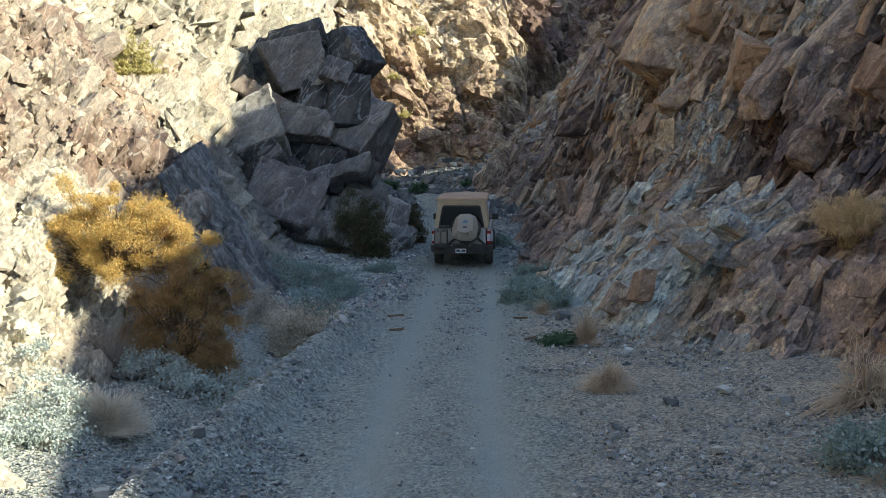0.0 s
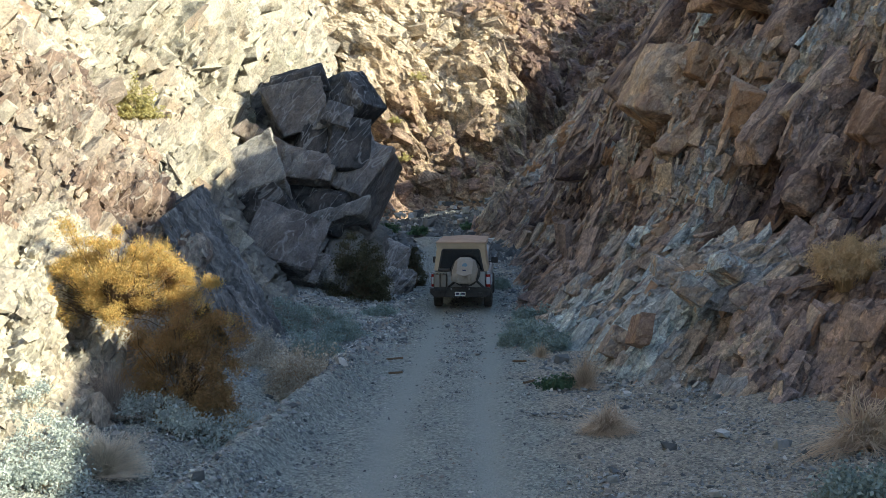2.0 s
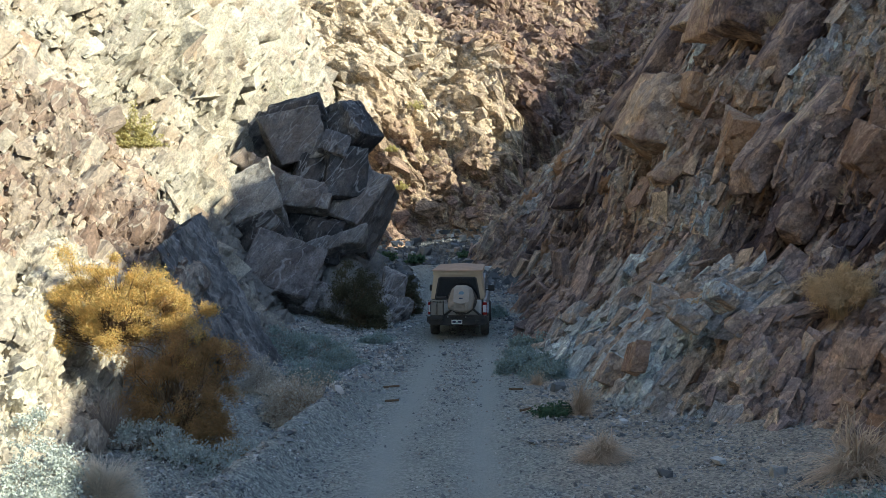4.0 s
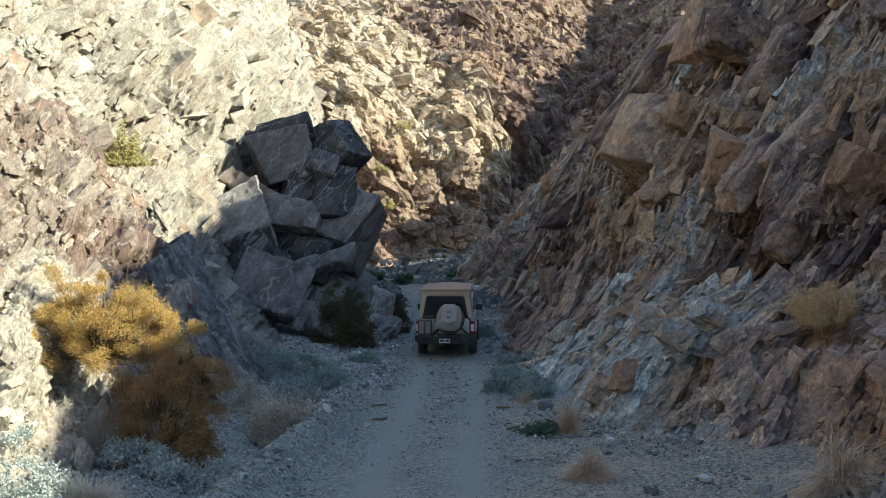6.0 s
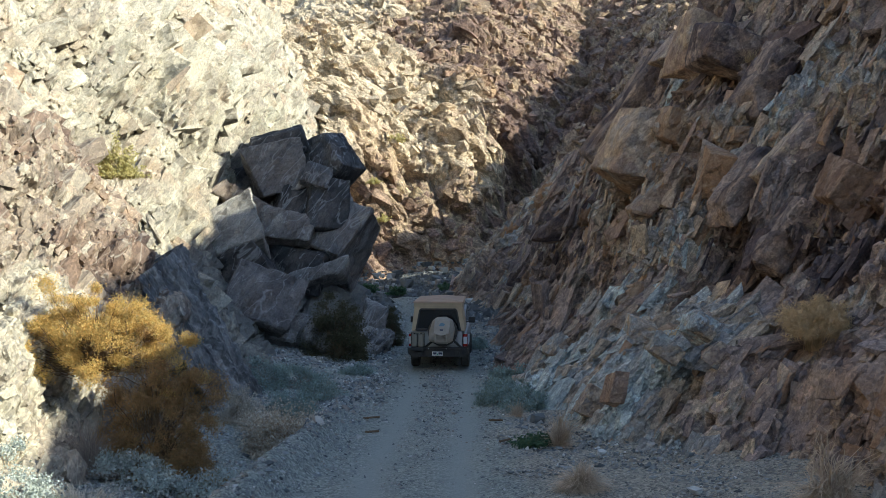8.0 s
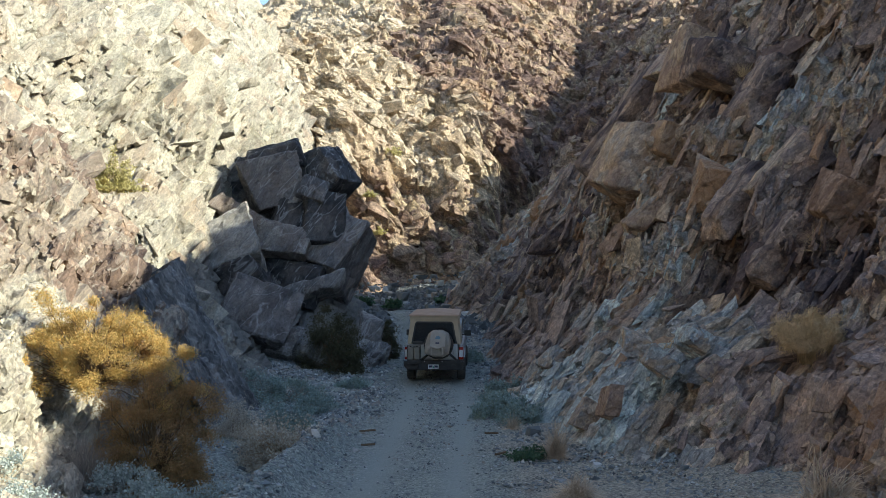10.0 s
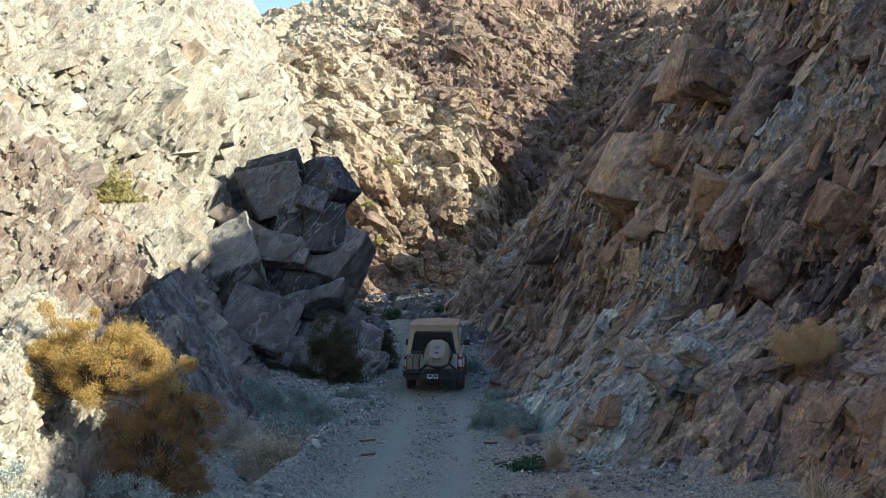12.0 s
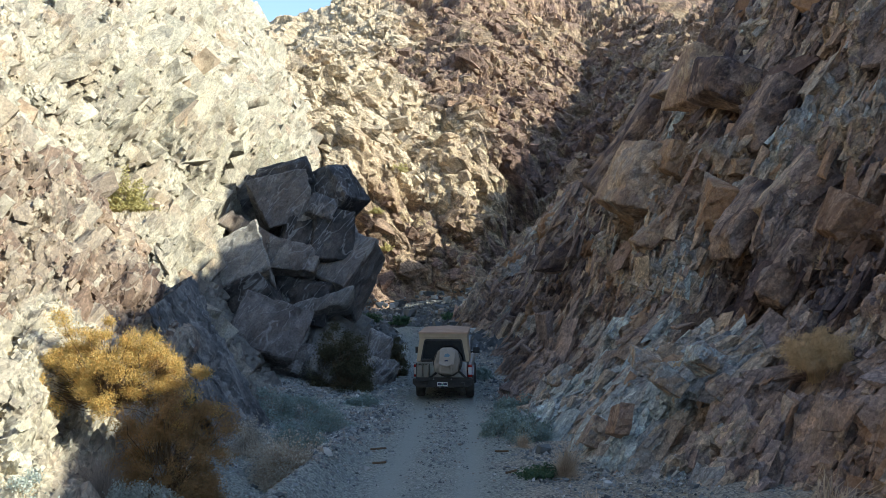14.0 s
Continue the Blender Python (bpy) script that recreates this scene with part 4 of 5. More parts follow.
def wheel(parent, name, axis, centre, r, w, tread=True):
    h = w / 2
    tyre_profile = [(r * 0.60, -h * 0.85), (r * 0.75, -h), (r * 0.93, -h * 0.96), (r, -h * 0.72), (r, h * 0.72), (r * 0.93, h * 0.96), (r * 0.75, h), (r * 0.60, h * 0.85)]
    bm = lathe(tyre_profile, axis, centre, 48)
    if tread:
        for k in range(30):
            for side in (-1, 0, 1):
                a = 2 * math.pi * (k + 0.5 * (side != 0)) / 30
                cube = bmesh.ops.create_cube(bm, size=1)["verts"]
                for v in cube:
                    u = (r - 0.004 + 0.016 * (v.co.x + 0.5), v.co.y * r * 0.13, side * h * 0.52 + v.co.z * h * 0.42)
                    x, y2 = u[0] * math.cos(a) - u[1] * math.sin(a), u[0] * math.sin(a) + u[1] * math.cos(a)
                    co = {0: (u[2], x, y2), 1: (x, u[2], y2)}[axis]
                    v.co = Vector(co) + Vector(centre)
    root = make(name, bm, RUBBER, parent, "dusty black off-road tyre")
    rim = lathe([(0.0, -h * 0.35), (r * 0.2, -h * 0.4), (r * 0.5, -h * 0.3), (r * 0.6, -h * 0.8), (r * 0.63, -h * 0.8), (r * 0.63, h * 0.8), (r * 0.6, h * 0.8), (r * 0.5, h * 0.3), (r * 0.2, h * 0.4), (0.0, h * 0.35)], axis, centre, 32)
    make("rim", rim, STEEL, root, "dusty metal rim")
    return root


def build_truck():
    truck = bpy.data.objects.new("pickup_truck", None)
    scene.collection.objects.link(truck)
    tagged(truck, "dusty silver pickup with tan camper shell, spare wheel and bag", "truck")
    # body
    for sx in (-1, 1):
        out = 0.88 * sx
        pts = [(0.12, 0.62), (0.12, 1.06), (5.1, 1.04), (5.22, 0.9), (5.22, 0.5), (4.80, 0.45), (4.74, 0.66), (4.55, 0.80), (4.25, 0.80), (4.02, 0.66), (3.92, 0.42),
               (1.65, 0.42), (1.58, 0.66), (1.38, 0.82), (1.0, 0.82), (0.76, 0.66), (0.66, 0.55), (0.3, 0.55)]
        make("body_side", prism(pts, 0, min(out, out - 0.1 * sx), max(out, out - 0.1 * sx), 0.02), SILVER, truck)
        flare = [(0.78, 0.60), (0.98, 0.86), (1.4, 0.86), (1.62, 0.60), (1.56, 0.60), (1.36, 0.80), (1.02, 0.80), (0.84, 0.60)]
        make("fender_flare", prism(flare, 0, min(out, out + 0.05 * sx), max(out, out + 0.05 * sx), 0.008), SILVER, truck)
        make("mud_flap", box((0.62 * sx - 0.13, 0.62, 0.22), (0.62 * sx + 0.17, 0.64, 0.62), 0.006), BLACK, truck)
    make("bed_floor", box((-0.78, 0.14, 0.60), (0.78, 1.75, 0.66), 0.01), BLACK, truck)
    make("chassis", box((-0.45, 0.3, 0.38), (0.45, 4.9, 0.56), 0.02), BLACK, truck)
    make("bonnet", box((-0.82, 3.95, 0.86), (0.82, 5.18, 1.10), 0.06, 3, 0.92), SILVER, truck)
    cab = make("cab", prism([(1.82, 0.5), (1.82, 1.10), (1.98, 1.62), (2.3, 1.72), (3.2, 1.70), (3.95, 1.08), (3.95, 0.5)], 0, -0.80, 0.80, 0.05), SILVER, truck)
    for sx in (-1, 1):
        make("side_window", prism([(2.0, 1.12), (2.1, 1.58), (3.1, 1.60), (3.55, 1.14)], 0, 0.803 * sx - 0.006, 0.803 * sx + 0.006, 0.004), TINT, cab, "dark tinted side window")
        make("door_seam", box((0.806 * sx - 0.004, 2.78, 0.55), (0.806 * sx + 0.004, 2.80, 1.1), 0.001, 1), BLACK, cab)
        mirror = make("side_mirror", box((0.86 * sx if sx > 0 else -1.08, 3.05, 1.10), (1.08 if sx > 0 else 0.86 * sx, 3.17, 1.30), 0.03, 3), BLACK, truck, "black door mirror")
        make("mirror_arm", tube((0.79 * sx, 3.14, 1.12), (0.92 * sx, 3.12, 1.18), 0.025), BLACK, mirror)
    make("windscreen", prism([(3.22, 1.69), (3.94, 1.09), (3.97, 1.11), (3.25, 1.71)], 0, -0.70, 0.70, 0.004), TINT, cab)
    # tailgate
    gate = make("tailgate", box((-0.74, 0.06, 0.58), (0.74, 0.13, 1.05), 0.025, 3), SILVER, truck)
    make("gate_panel", box((-0.60, 0.045, 0.68), (0.60, 0.065, 0.92), 0.02, 3), SILVER, gate)
    make("badge", box((0.42, 0.042, 0.70), (0.58, 0.05, 0.725), 0.003, 1), STEEL, gate)
    make("handle", box((-0.12, 0.035, 0.93), (0.12, 0.06, 0.98), 0.01), BLACK, gate, "black tailgate handle")
    for sx in (-1, 1):
        x0, x1 = sorted((0.76 * sx, 0.895 * sx))
        lamp = make("taillight", box((x0, 0.055, 0.60), (x1, 0.16, 0.98), 0.02, 3), RED, truck, "red and clear taillight")
        make("lens", box((x0 + 0.012, 0.045, 0.68), (x1 - 0.015, 0.062, 0.90), 0.012, 2), CLEAR, lamp, "clear reversing lens")
    # camper shell
    shell = make("camper_shell", prism([(-0.82, 1.06), (-0.72, 1.86), (0.72, 1.86), (0.82, 1.06)], 1, 0.12, 1.80, 0.03), TAN, truck, "tan fibreglass camper shell")
    make("shell_trim", prism([(-0.75, 1.80), (-0.735, 1.93), (0.735, 1.93), (0.75, 1.80)], 1, 0.09, 3.30, 0.012), TAN, shell)
    roof_bm = bmesh.new()
    ring = [(-0.77, 0.04, 1.93), (0.77, 0.04, 1.93), (0.77, 3.38, 1.93), (-0.77, 3.38, 1.93)]
    top = [(-0.75, 0.06, 1.965), (0.75, 0.06, 1.965), (0.75, 3.36, 1.965), (-0.75, 3.36, 1.965)]
    lower = [roof_bm.verts.new(c) for c in ring]
    upper = [roof_bm.verts.new(c) for c in top]
    peak = [roof_bm.verts.new((0.05, 0.85, 2.05)), roof_bm.verts.new((0.05, 2.6, 2.05))]
    for i in range(4):
        roof_bm.faces.new((lower[i], lower[(i + 1) % 4], upper[(i + 1) % 4], upper[i]))
    roof_bm.faces.new(lower[::-1])
    roof_bm.faces.new((upper[0], upper[1], peak[0]))
    roof_bm.faces.new((upper[1], upper[2], peak[1], peak[0]))
    roof_bm.faces.new((upper[2], upper[3], peak[1]))
    roof_bm.faces.new((upper[3], upper[0], peak[0], peak[1]))
    make("roof", roof_bm, ROOF, shell, "dusty tan pitched roof panel")
    frame_bm = prism([(-0.70, 1.08), (-0.585, 1.70), (-0.53, 1.755), (0.53, 1.755), (0.585, 1.70), (0.70, 1.08)], 1, 0.100, 0.135, 0.006)
    window = make("rear_window", frame_bm, BLACK, shell, "dark rear window in a black frame")
    make("pane", prism([(-0.645, 1.11), (-0.545, 1.68), (-0.51, 1.715), (0.51, 1.715), (0.545, 1.68), (0.645, 1.11)], 1, 0.088, 0.104, 0.003), TINT, window)
    # bumper with swing arms
    bumper = make("rear_bumper", prism([(-0.92, 0.42), (-0.80, 0.30), (0.80, 0.30), (0.92, 0.42), (0.92, 0.56), (-0.92, 0.56)], 1, -0.12, 0.10, 0.02), BLACK, truck, "black steel off-road rear bumper")
    make("top_rail", box((-0.80, -0.14, 0.52), (0.82, -0.06, 0.60), 0.012), BLACK, bumper)
    for x in (-0.52, 0.60):
        make("shackle_mount", box((x - 0.06, -0.17, 0.36), (x + 0.06, -0.11, 0.46), 0.012), BLACK, bumper)
    for x in (-0.28, 0.26):
        make("bolt", lathe([(0, -0.16), (0.02, -0.155), (0.02, -0.12)], 1, (x, 0, 0.555), 10), STEEL, bumper)
    plate = make("number_plate", box((-0.17, -0.142, 0.335), (0.15, -0.128, 0.465), 0.008), WHITE, truck, "white number plate with dark bars")
    for x0, x1 in ((-0.145, -0.035), (0.02, 0.13)):
        make("bar", box((x0, -0.146, 0.375), (x1, -0.141, 0.44), 0.002, 1), INK, plate)
    make("emblem", prism([(-0.03, 0.36), (0.0, 0.44), (0.02, 0.36)], 1, -0.146, -0.141, 0), GREEN, plate)
    make("swing_arm", tube((-0.42, -0.08, 0.56), (0.05, -0.10, 0.95), 0.035, 8), BLACK, truck)
    make("swing_arm", tube((0.74, -0.08, 0.56), (0.30, -0.10, 0.95), 0.035, 8), BLACK, truck)
    spare = wheel(truck, "spare_wheel", 1, (0.16, -0.25, 1.08), 0.43, 0.27)
    # bag strapped over the spare wheel
    bm = bmesh.new()
    rings = []
    outline_b = [(-0.39, 0.82), (-0.38, 1.10), (-0.27, 1.42), (-0.13, 1.53), (0.16, 1.54), (0.33, 1.44), (0.41, 1.15), (0.34, 0.82), (0.16, 0.71), (-0.14, 0.73)]
    for y0, k in ((-0.39, 1.0), (-0.47, 0.97), (-0.52, 0.86), (-0.545, 0.6), (-0.55, 0.25)):
        rings.append([bm.verts.new((0.13 + (x - 0.0) * k, y0 - 0.03 * math.sin(7 * x + 5 * z0), 1.12 + (z0 - 1.12) * k)) for x, z0 in outline_b])
    for r0, r1 in zip(rings, rings[1:]):
        for i in range(len(outline_b)):
            bm.faces.new((r0[i], r0[(i + 1) % len(outline_b)], r1[(i + 1) % len(outline_b)], r1[i]))
    bm.faces.new(rings[-1])
    bm.faces.new(rings[0][::-1])
    bmesh.ops.subdivide_edges(bm, edges=list(bm.edges), cuts=2, use_grid_fill=True)
    for v in bm.verts:
        v.co.y += 0.05 * noise.noise(v.co * 7) + 0.012 * noise.noise(v.co * 19)
    bag = make("bag", bm, CANVAS, truck, "tan canvas bag strapped over the spare wheel", True)
    make("flap", prism([(-0.10, 1.05), (-0.06, 1.49), (0.02, 1.525), (0.28, 1.525), (0.40, 1.46), (0.36, 1.05), (0.13, 0.98)], 1, -0.60, -0.555, 0.02), CANVAS_PALE, bag, "pale canvas flap")
    make("strap", box((-0.07, -0.60, 0.80), (-0.03, -0.57, 1.06), 0.006), CANVAS, bag)
    make("strap", box((0.26, -0.60, 0.80), (0.30, -0.57, 1.06), 0.006), CANVAS, bag)
    make("printed_badge", prism([(0.06, 1.28), (0.10, 1.36), (0.18, 1.38), (0.24, 1.32), (0.20, 1.27)], 1, -0.606, -0.598, 0.002), BLUE, bag)
    make("label_patch", box((0.08, -0.606, 1.14), (0.19, -0.597, 1.18), 0.002, 1), INK, bag)
    for ob in bag.children:
        ob.location.y -= 0.055
    # jerry cans in their rack
    rack = make("can_rack", box((-0.80, -0.28, 0.50), (-0.41, -0.08, 0.62), 0.012), BLACK, truck, "black steel can rack")
    make("rack_lid", box((-0.79, -0.27, 1.03), (-0.40, -0.07, 1.06), 0.01), CAN, rack)
    for x in (-0.805, -0.60, -0.415):
        make("rack_post", box((x - 0.012, -0.10, 0.60), (x + 0.012, -0.07, 1.04), 0.004, 1), BLACK, rack)
    for x in (-0.70, -0.505):
        can = make("jerry_can", box((x - 0.085, -0.27, 0.62), (x + 0.085, -0.11, 1.00), 0.035, 3), CAN, truck, "dusty metal jerry can")
        make("rib", box((x - 0.05, -0.278, 0.70), (x + 0.05, -0.262, 0.92), 0.01, 2), CAN, can)
        make("cap", lathe([(0, 1.03), (0.025, 1.03), (0.025, 0.99)], 2, (x, -0.18, 0), 12), BLACK, can)
    make("high_mount_box", box((-0.66, -0.04, 1.07), (-0.33, 0.08, 1.16), 0.015), BLACK, truck)
    make("exhaust", tube((0.55, 0.0, 0.36), (0.55, 0.5, 0.38), 0.035), STEEL, truck)
    make("hitch", box((-0.05, -0.16, 0.27), (0.05, 0.1, 0.34), 0.008), BLACK, truck)
    make("axle", tube((-0.75, 1.2, 0.39), (0.75, 1.2, 0.39), 0.05), BLACK, truck)
    make("differential", lathe([(0, -0.16), (0.1, -0.12), (0.14, 0), (0.1, 0.12), (0, 0.16)], 1, (0.05, 1.2, 0.39), 14), BLACK, truck)
    for x in (-0.76, 0.80):
        wheel(truck, "wheel", 0, (x, 1.2, 0.39), 0.39, 0.27)
        wheel(truck, "wheel", 0, (x, 4.4, 0.39), 0.39, 0.27)
    # raised suspension
    for ob in truck.children:
        if ob.name.split(".")[0] not in ("wheel", "axle", "differential"):
            ob.location.z += 0.12
    return truck


truck = build_truck()
truck.matrix_world = pose(0.02, 31.3, float(ground_z(0.1, 32.5)) - 0.02, 0.8, 0, -3.0)

# ---------------------------------------------------------------- plants
def leaf_material(name, colours, rough=0.7, sheen=0.35):
    m, nt, b = material(name, rough)
    geo = nt.nodes.new("ShaderNodeNewGeometry")
    col = ramp(nt, geo.outputs["Random Per Island"], [(k / (len(colours) - 1), c) for k, c in enumerate(colours)])
    patch = texture(nt, "Noise", 5, detail=3)
    col = mix(nt, 0.6, col, ramp(nt, patch.outputs["Fac"], [(0.3, (0.6, 0.6, 0.6)), (0.7, (1.3, 1.3, 1.3))]), "MULTIPLY")
    nt.links.new(col, b.inputs["Base Color"])
    tr = nt.nodes.new("ShaderNodeBsdfTranslucent")
    nt.links.new(col, tr.inputs["Color"])
    mx = nt.nodes.new("ShaderNodeMixShader")
    mx.inputs["Fac"].default_value = sheen
    nt.links.new(b.outputs["BSDF"], mx.inputs[1])
    nt.links.new(tr.outputs["BSDF"], mx.inputs[2])
    nt.links.new(mx.outputs["Shader"], nt.nodes["Material Output"].inputs["Surface"])
    return m


L_GOLD = leaf_material("golden_leaf", [(0.57, 0.34, 0.11), (0.72, 0.49, 0.18), (0.60, 0.44, 0.17), (0.37, 0.34, 0.14)])
L_RUST = leaf_material("brown_leaf", [(0.30, 0.175, 0.08), (0.43, 0.26, 0.12), (0.37, 0.24, 0.11), (0.27, 0.21, 0.10)])
L_SILVER = leaf_material("silver_leaf", [(0.44, 0.51, 0.50), (0.60, 0.65, 0.63), (0.50, 0.55, 0.50), (0.36, 0.43, 0.40)])
L_TEAL = leaf_material("grey_green_leaf", [(0.20, 0.28, 0.26), (0.30, 0.39, 0.37), (0.37, 0.45, 0.42), (0.23, 0.28, 0.22)])
L_GREEN = leaf_material("green_leaf", [(0.05, 0.11, 0.06), (0.08, 0.15, 0.09), (0.10, 0.16, 0.08)])
L_OLIVE = leaf_material("dark_olive_leaf", [(0.065, 0.07, 0.04), (0.10, 0.10, 0.055), (0.14, 0.125, 0.075), (0.08, 0.08, 0.05)])
L_BRUSH = leaf_material("dusty_leaf", [(0.46, 0.42, 0.33), (0.64, 0.58, 0.47), (0.54, 0.47, 0.36), (0.70, 0.67, 0.59)])
L_YELLOW = leaf_material("yellow_leaf", [(0.46, 0.41, 0.16), (0.58, 0.52, 0.24), (0.42, 0.38, 0.17)])
S_STRAW = leaf_material("straw_stem", [(0.52, 0.40, 0.28), (0.66, 0.53, 0.39), (0.43, 0.33, 0.24)], 0.8, 0.15)
S_PALE = leaf_material("pale_straw_stem", [(0.66, 0.58, 0.46), (0.78, 0.70, 0.57), (0.56, 0.49, 0.39)], 0.8, 0.15)
S_ORANGE = leaf_material("orange_straw_stem", [(0.60, 0.43, 0.24), (0.72, 0.54, 0.32), (0.50, 0.37, 0.22)], 0.8, 0.15)
S_TWIG = leaf_material("grey_twig", [(0.24, 0.20, 0.17), (0.36, 0.30, 0.25), (0.18, 0.15, 0.13)], 0.9, 0.05)
S_RUSSET = leaf_material("russet_twig", [(0.36, 0.22, 0.13), (0.48, 0.32, 0.20), (0.27, 0.18, 0.12)], 0.9, 0.05)
S_WOOD = leaf_material("brown_twig", [(0.10, 0.065, 0.04), (0.15, 0.10, 0.06), (0.19, 0.14, 0.09)], 0.9, 0.0)


def stems_mesh(name, roots, tips, bend, radius, mat, rng, joints=4):
    """Thin three-sided stems from roots to tips, bowed and kinked."""
    n = len(roots)
    t = np.linspace(0, 1, joints)[None, :, None]
    mid = (roots + tips) / 2 + bend
    path = (1 - t) ** 2 * roots[:, None] + 2 * t * (1 - t) * mid[:, None] + t**2 * tips[:, None]
    size = np.linalg.norm(tips - roots, axis=1)[:, None, None]
    path = path + rng.normal(size=path.shape) * 0.035 * size * (t > 0)
    r = radius * (1 - 0.75 * t)
    ring = np.array([(1, 0, 0), (-0.5, 0.87, 0.2), (-0.5, -0.87, -0.2)])
    pts = (path[:, :, None, :] + ring[None, None] * r[:, :, None]).reshape(-1, 3)
    base = (np.arange(n)[:, None, None] * joints + np.arange(joints - 1)[None, :, None]) * 3
    k = np.arange(3)[None, None, :]
    quads = np.stack([base + k, base + (k + 1) % 3, base + 3 + (k + 1) % 3, base + 3 + k], -1).reshape(-1, 4)
    return mesh_of(name, pts, quads, mat)


def leaves_mesh(name, at, length, width, mat, rng, up=0.3):
    """Small pointed leaves, folded along the middle."""
    n = len(at)
    a = rng.normal(size=(n, 3))
    a[:, 2] += up
    a /= np.linalg.norm(a, axis=1)[:, None]
    b2 = np.cross(a, rng.normal(size=(n, 3)))
    b2 /= np.linalg.norm(b2, axis=1)[:, None] + 1e-9
    c = np.cross(a, b2)
    s = rng.uniform(0.6, 1.3, (n, 1))
    la, wb = a * length * s, b2 * width * s
    pts = np.stack([at, at + 0.5 * la + wb + 0.3 * c * width, at + la, at + 0.5 * la - wb + 0.3 * c * width], 1).reshape(-1, 3)
    quads = np.arange(4 * n).reshape(n, 4)
    return mesh_of(name, pts, quads, mat)


def shrub(name, base, radii, seed, label, category="shrub", stem_mat=None, stems=300, stem_r=0.005, leaf_mat=None, leaves=0, leaf=(0.05, 0.012), clumps=0, clump_r=0.15, droop=0.0, lift=0.0, group="", inner=0.45):
    """A bush: stems that fan out from its foot into an uneven crown, with leaves in clumps at their ends."""
    rng = np.random.default_rng(seed)
    root = new(name)
    root.location = base
    tagged(root, label, category, group)
    radii = np.asarray(radii, float)

    def crown(n, lo, hi):
        d = rng.normal(size=(n, 3))
        d[:, 2] = np.abs(d[:, 2]) - 0.25
        d /= np.linalg.norm(d, axis=1)[:, None]
        lump = 1 + 0.5 * np.array([noise.noise(Vector(v * 2.2) + Vector((seed, 0, 0))) for v in d])
        return d * radii * (rng.uniform(lo, hi, n) * lump)[:, None] + (0, 0, lift)

    tips = crown(stems, inner, 1.05)
    tips[:, 2] = np.maximum(tips[:, 2], 0.02) - droop * np.linalg.norm(tips[:, :2], axis=1) ** 2
    roots = rng.normal(size=(stems, 3)) * radii * (0.12, 0.12, 0.0)
    bend = np.stack([tips[:, 0] * -0.15, tips[:, 1] * -0.15, np.abs(tips[:, 2]) * 0.25 + 0.5 * droop], 1)
    ob = stems_mesh("twigwork", roots, tips, bend, stem_r, stem_mat, rng)
    ob.parent = root
    if leaves:
        if clumps:
            centres = crown(clumps, 0.62, 1.0)
            size = rng.uniform(0.6, 1.35, clumps)
            pick = rng.integers(0, clumps, leaves)
            at = centres[pick] + rng.normal(size=(leaves, 3)) * (clump_r * size[pick])[:, None] * (0.55, 0.55, 0.45)
            links = stems_mesh("branchwork", np.zeros((clumps, 3)) + rng.normal(size=(clumps, 3)) * 0.05, centres, np.zeros((clumps, 3)), stem_r * 2.5, stem_mat, rng, 6)
            links.parent = root
        else:
            pick = rng.integers(0, stems, leaves)
            along = rng.uniform(0.55, 1.05, leaves)[:, None]
            at = roots[pick] * (1 - along) + tips[pick] * along + bend[pick] * (2 * along * (1 - along)) + rng.normal(size=(leaves, 3)) * 0.025
        lv = leaves_mesh("foliage", at, leaf[0], leaf[1], leaf_mat, rng)
        lv.parent = root
    return root


def perch(wall, x, y):
    """The height of a rock wall's upper side above a spot."""
    near = wall[(np.abs(wall[:, 0] - x) < 0.3) & (np.abs(wall[:, 1] - y) < 0.3)]
    low = near[near[:, 2] < np.percentile(near[:, 2], 45)] if len(near) > 4 else near
    return (x, y, float(low[:, 2].max()) - 0.05 if len(low) else 0.0)


def floor_at(x, y, dz=0.0):
    return (x, y, float(ground_z(x, y)) + dz)


# the large golden bush on the bank
shrub("golden_bush", (-5.32, 16.1, 1.75), (1.5, 0.6, 1.25), 1, "large golden-leaved bush on the bank, half in sun", "bush", S_WOOD, 240, 0.008, L_GOLD, 76000, (0.04, 0.0058), 150, 0.13, lift=0.12)
shrub("brown_bush", (-4.35, 15.9, 0.25), (1.0, 0.45, 1.75), 2, "drooping brown-leaved bush against the bank", "bush", S_WOOD, 320, 0.007, L_RUST, 56000, (0.055, 0.006), 120, 0.16)
# brittlebush and brush along the wash
shrub("brush", floor_at(-2.95, 19.3), (1.05, 0.85, 0.95), 3, "dusty grey-green brush beside the track", "shrub", S_RUSSET, 1500, 0.004, L_BRUSH, 11000, (0.05, 0.018), inner=0.45)
shrub("brush", floor_at(-4.0, 20.8, 0.1), (0.6, 0.5, 0.7), 4, "dusty grey-green brush beside the track", "shrub", S_TWIG, 260, 0.004, L_BRUSH, 5000, (0.035, 0.011))
for k, (x, y, r, h) in enumerate(((-3.6, 27.0, 0.8, 0.6), (-2.9, 25.4, 0.6, 0.5), (-4.4, 26.2, 0.7, 0.7), (-3.3, 23.2, 0.6, 0.55), (-2.4, 30.5, 0.45, 0.3))):
    shrub("brittlebush", floor_at(x, y), (r, r, h), 10 + k, "pale grey-green brittlebush at the foot of the wall", "shrub", S_TWIG, 160, 0.004, L_TEAL, 5200, (0.05, 0.018), 45, 0.14, group="brittlebushes along the wash")
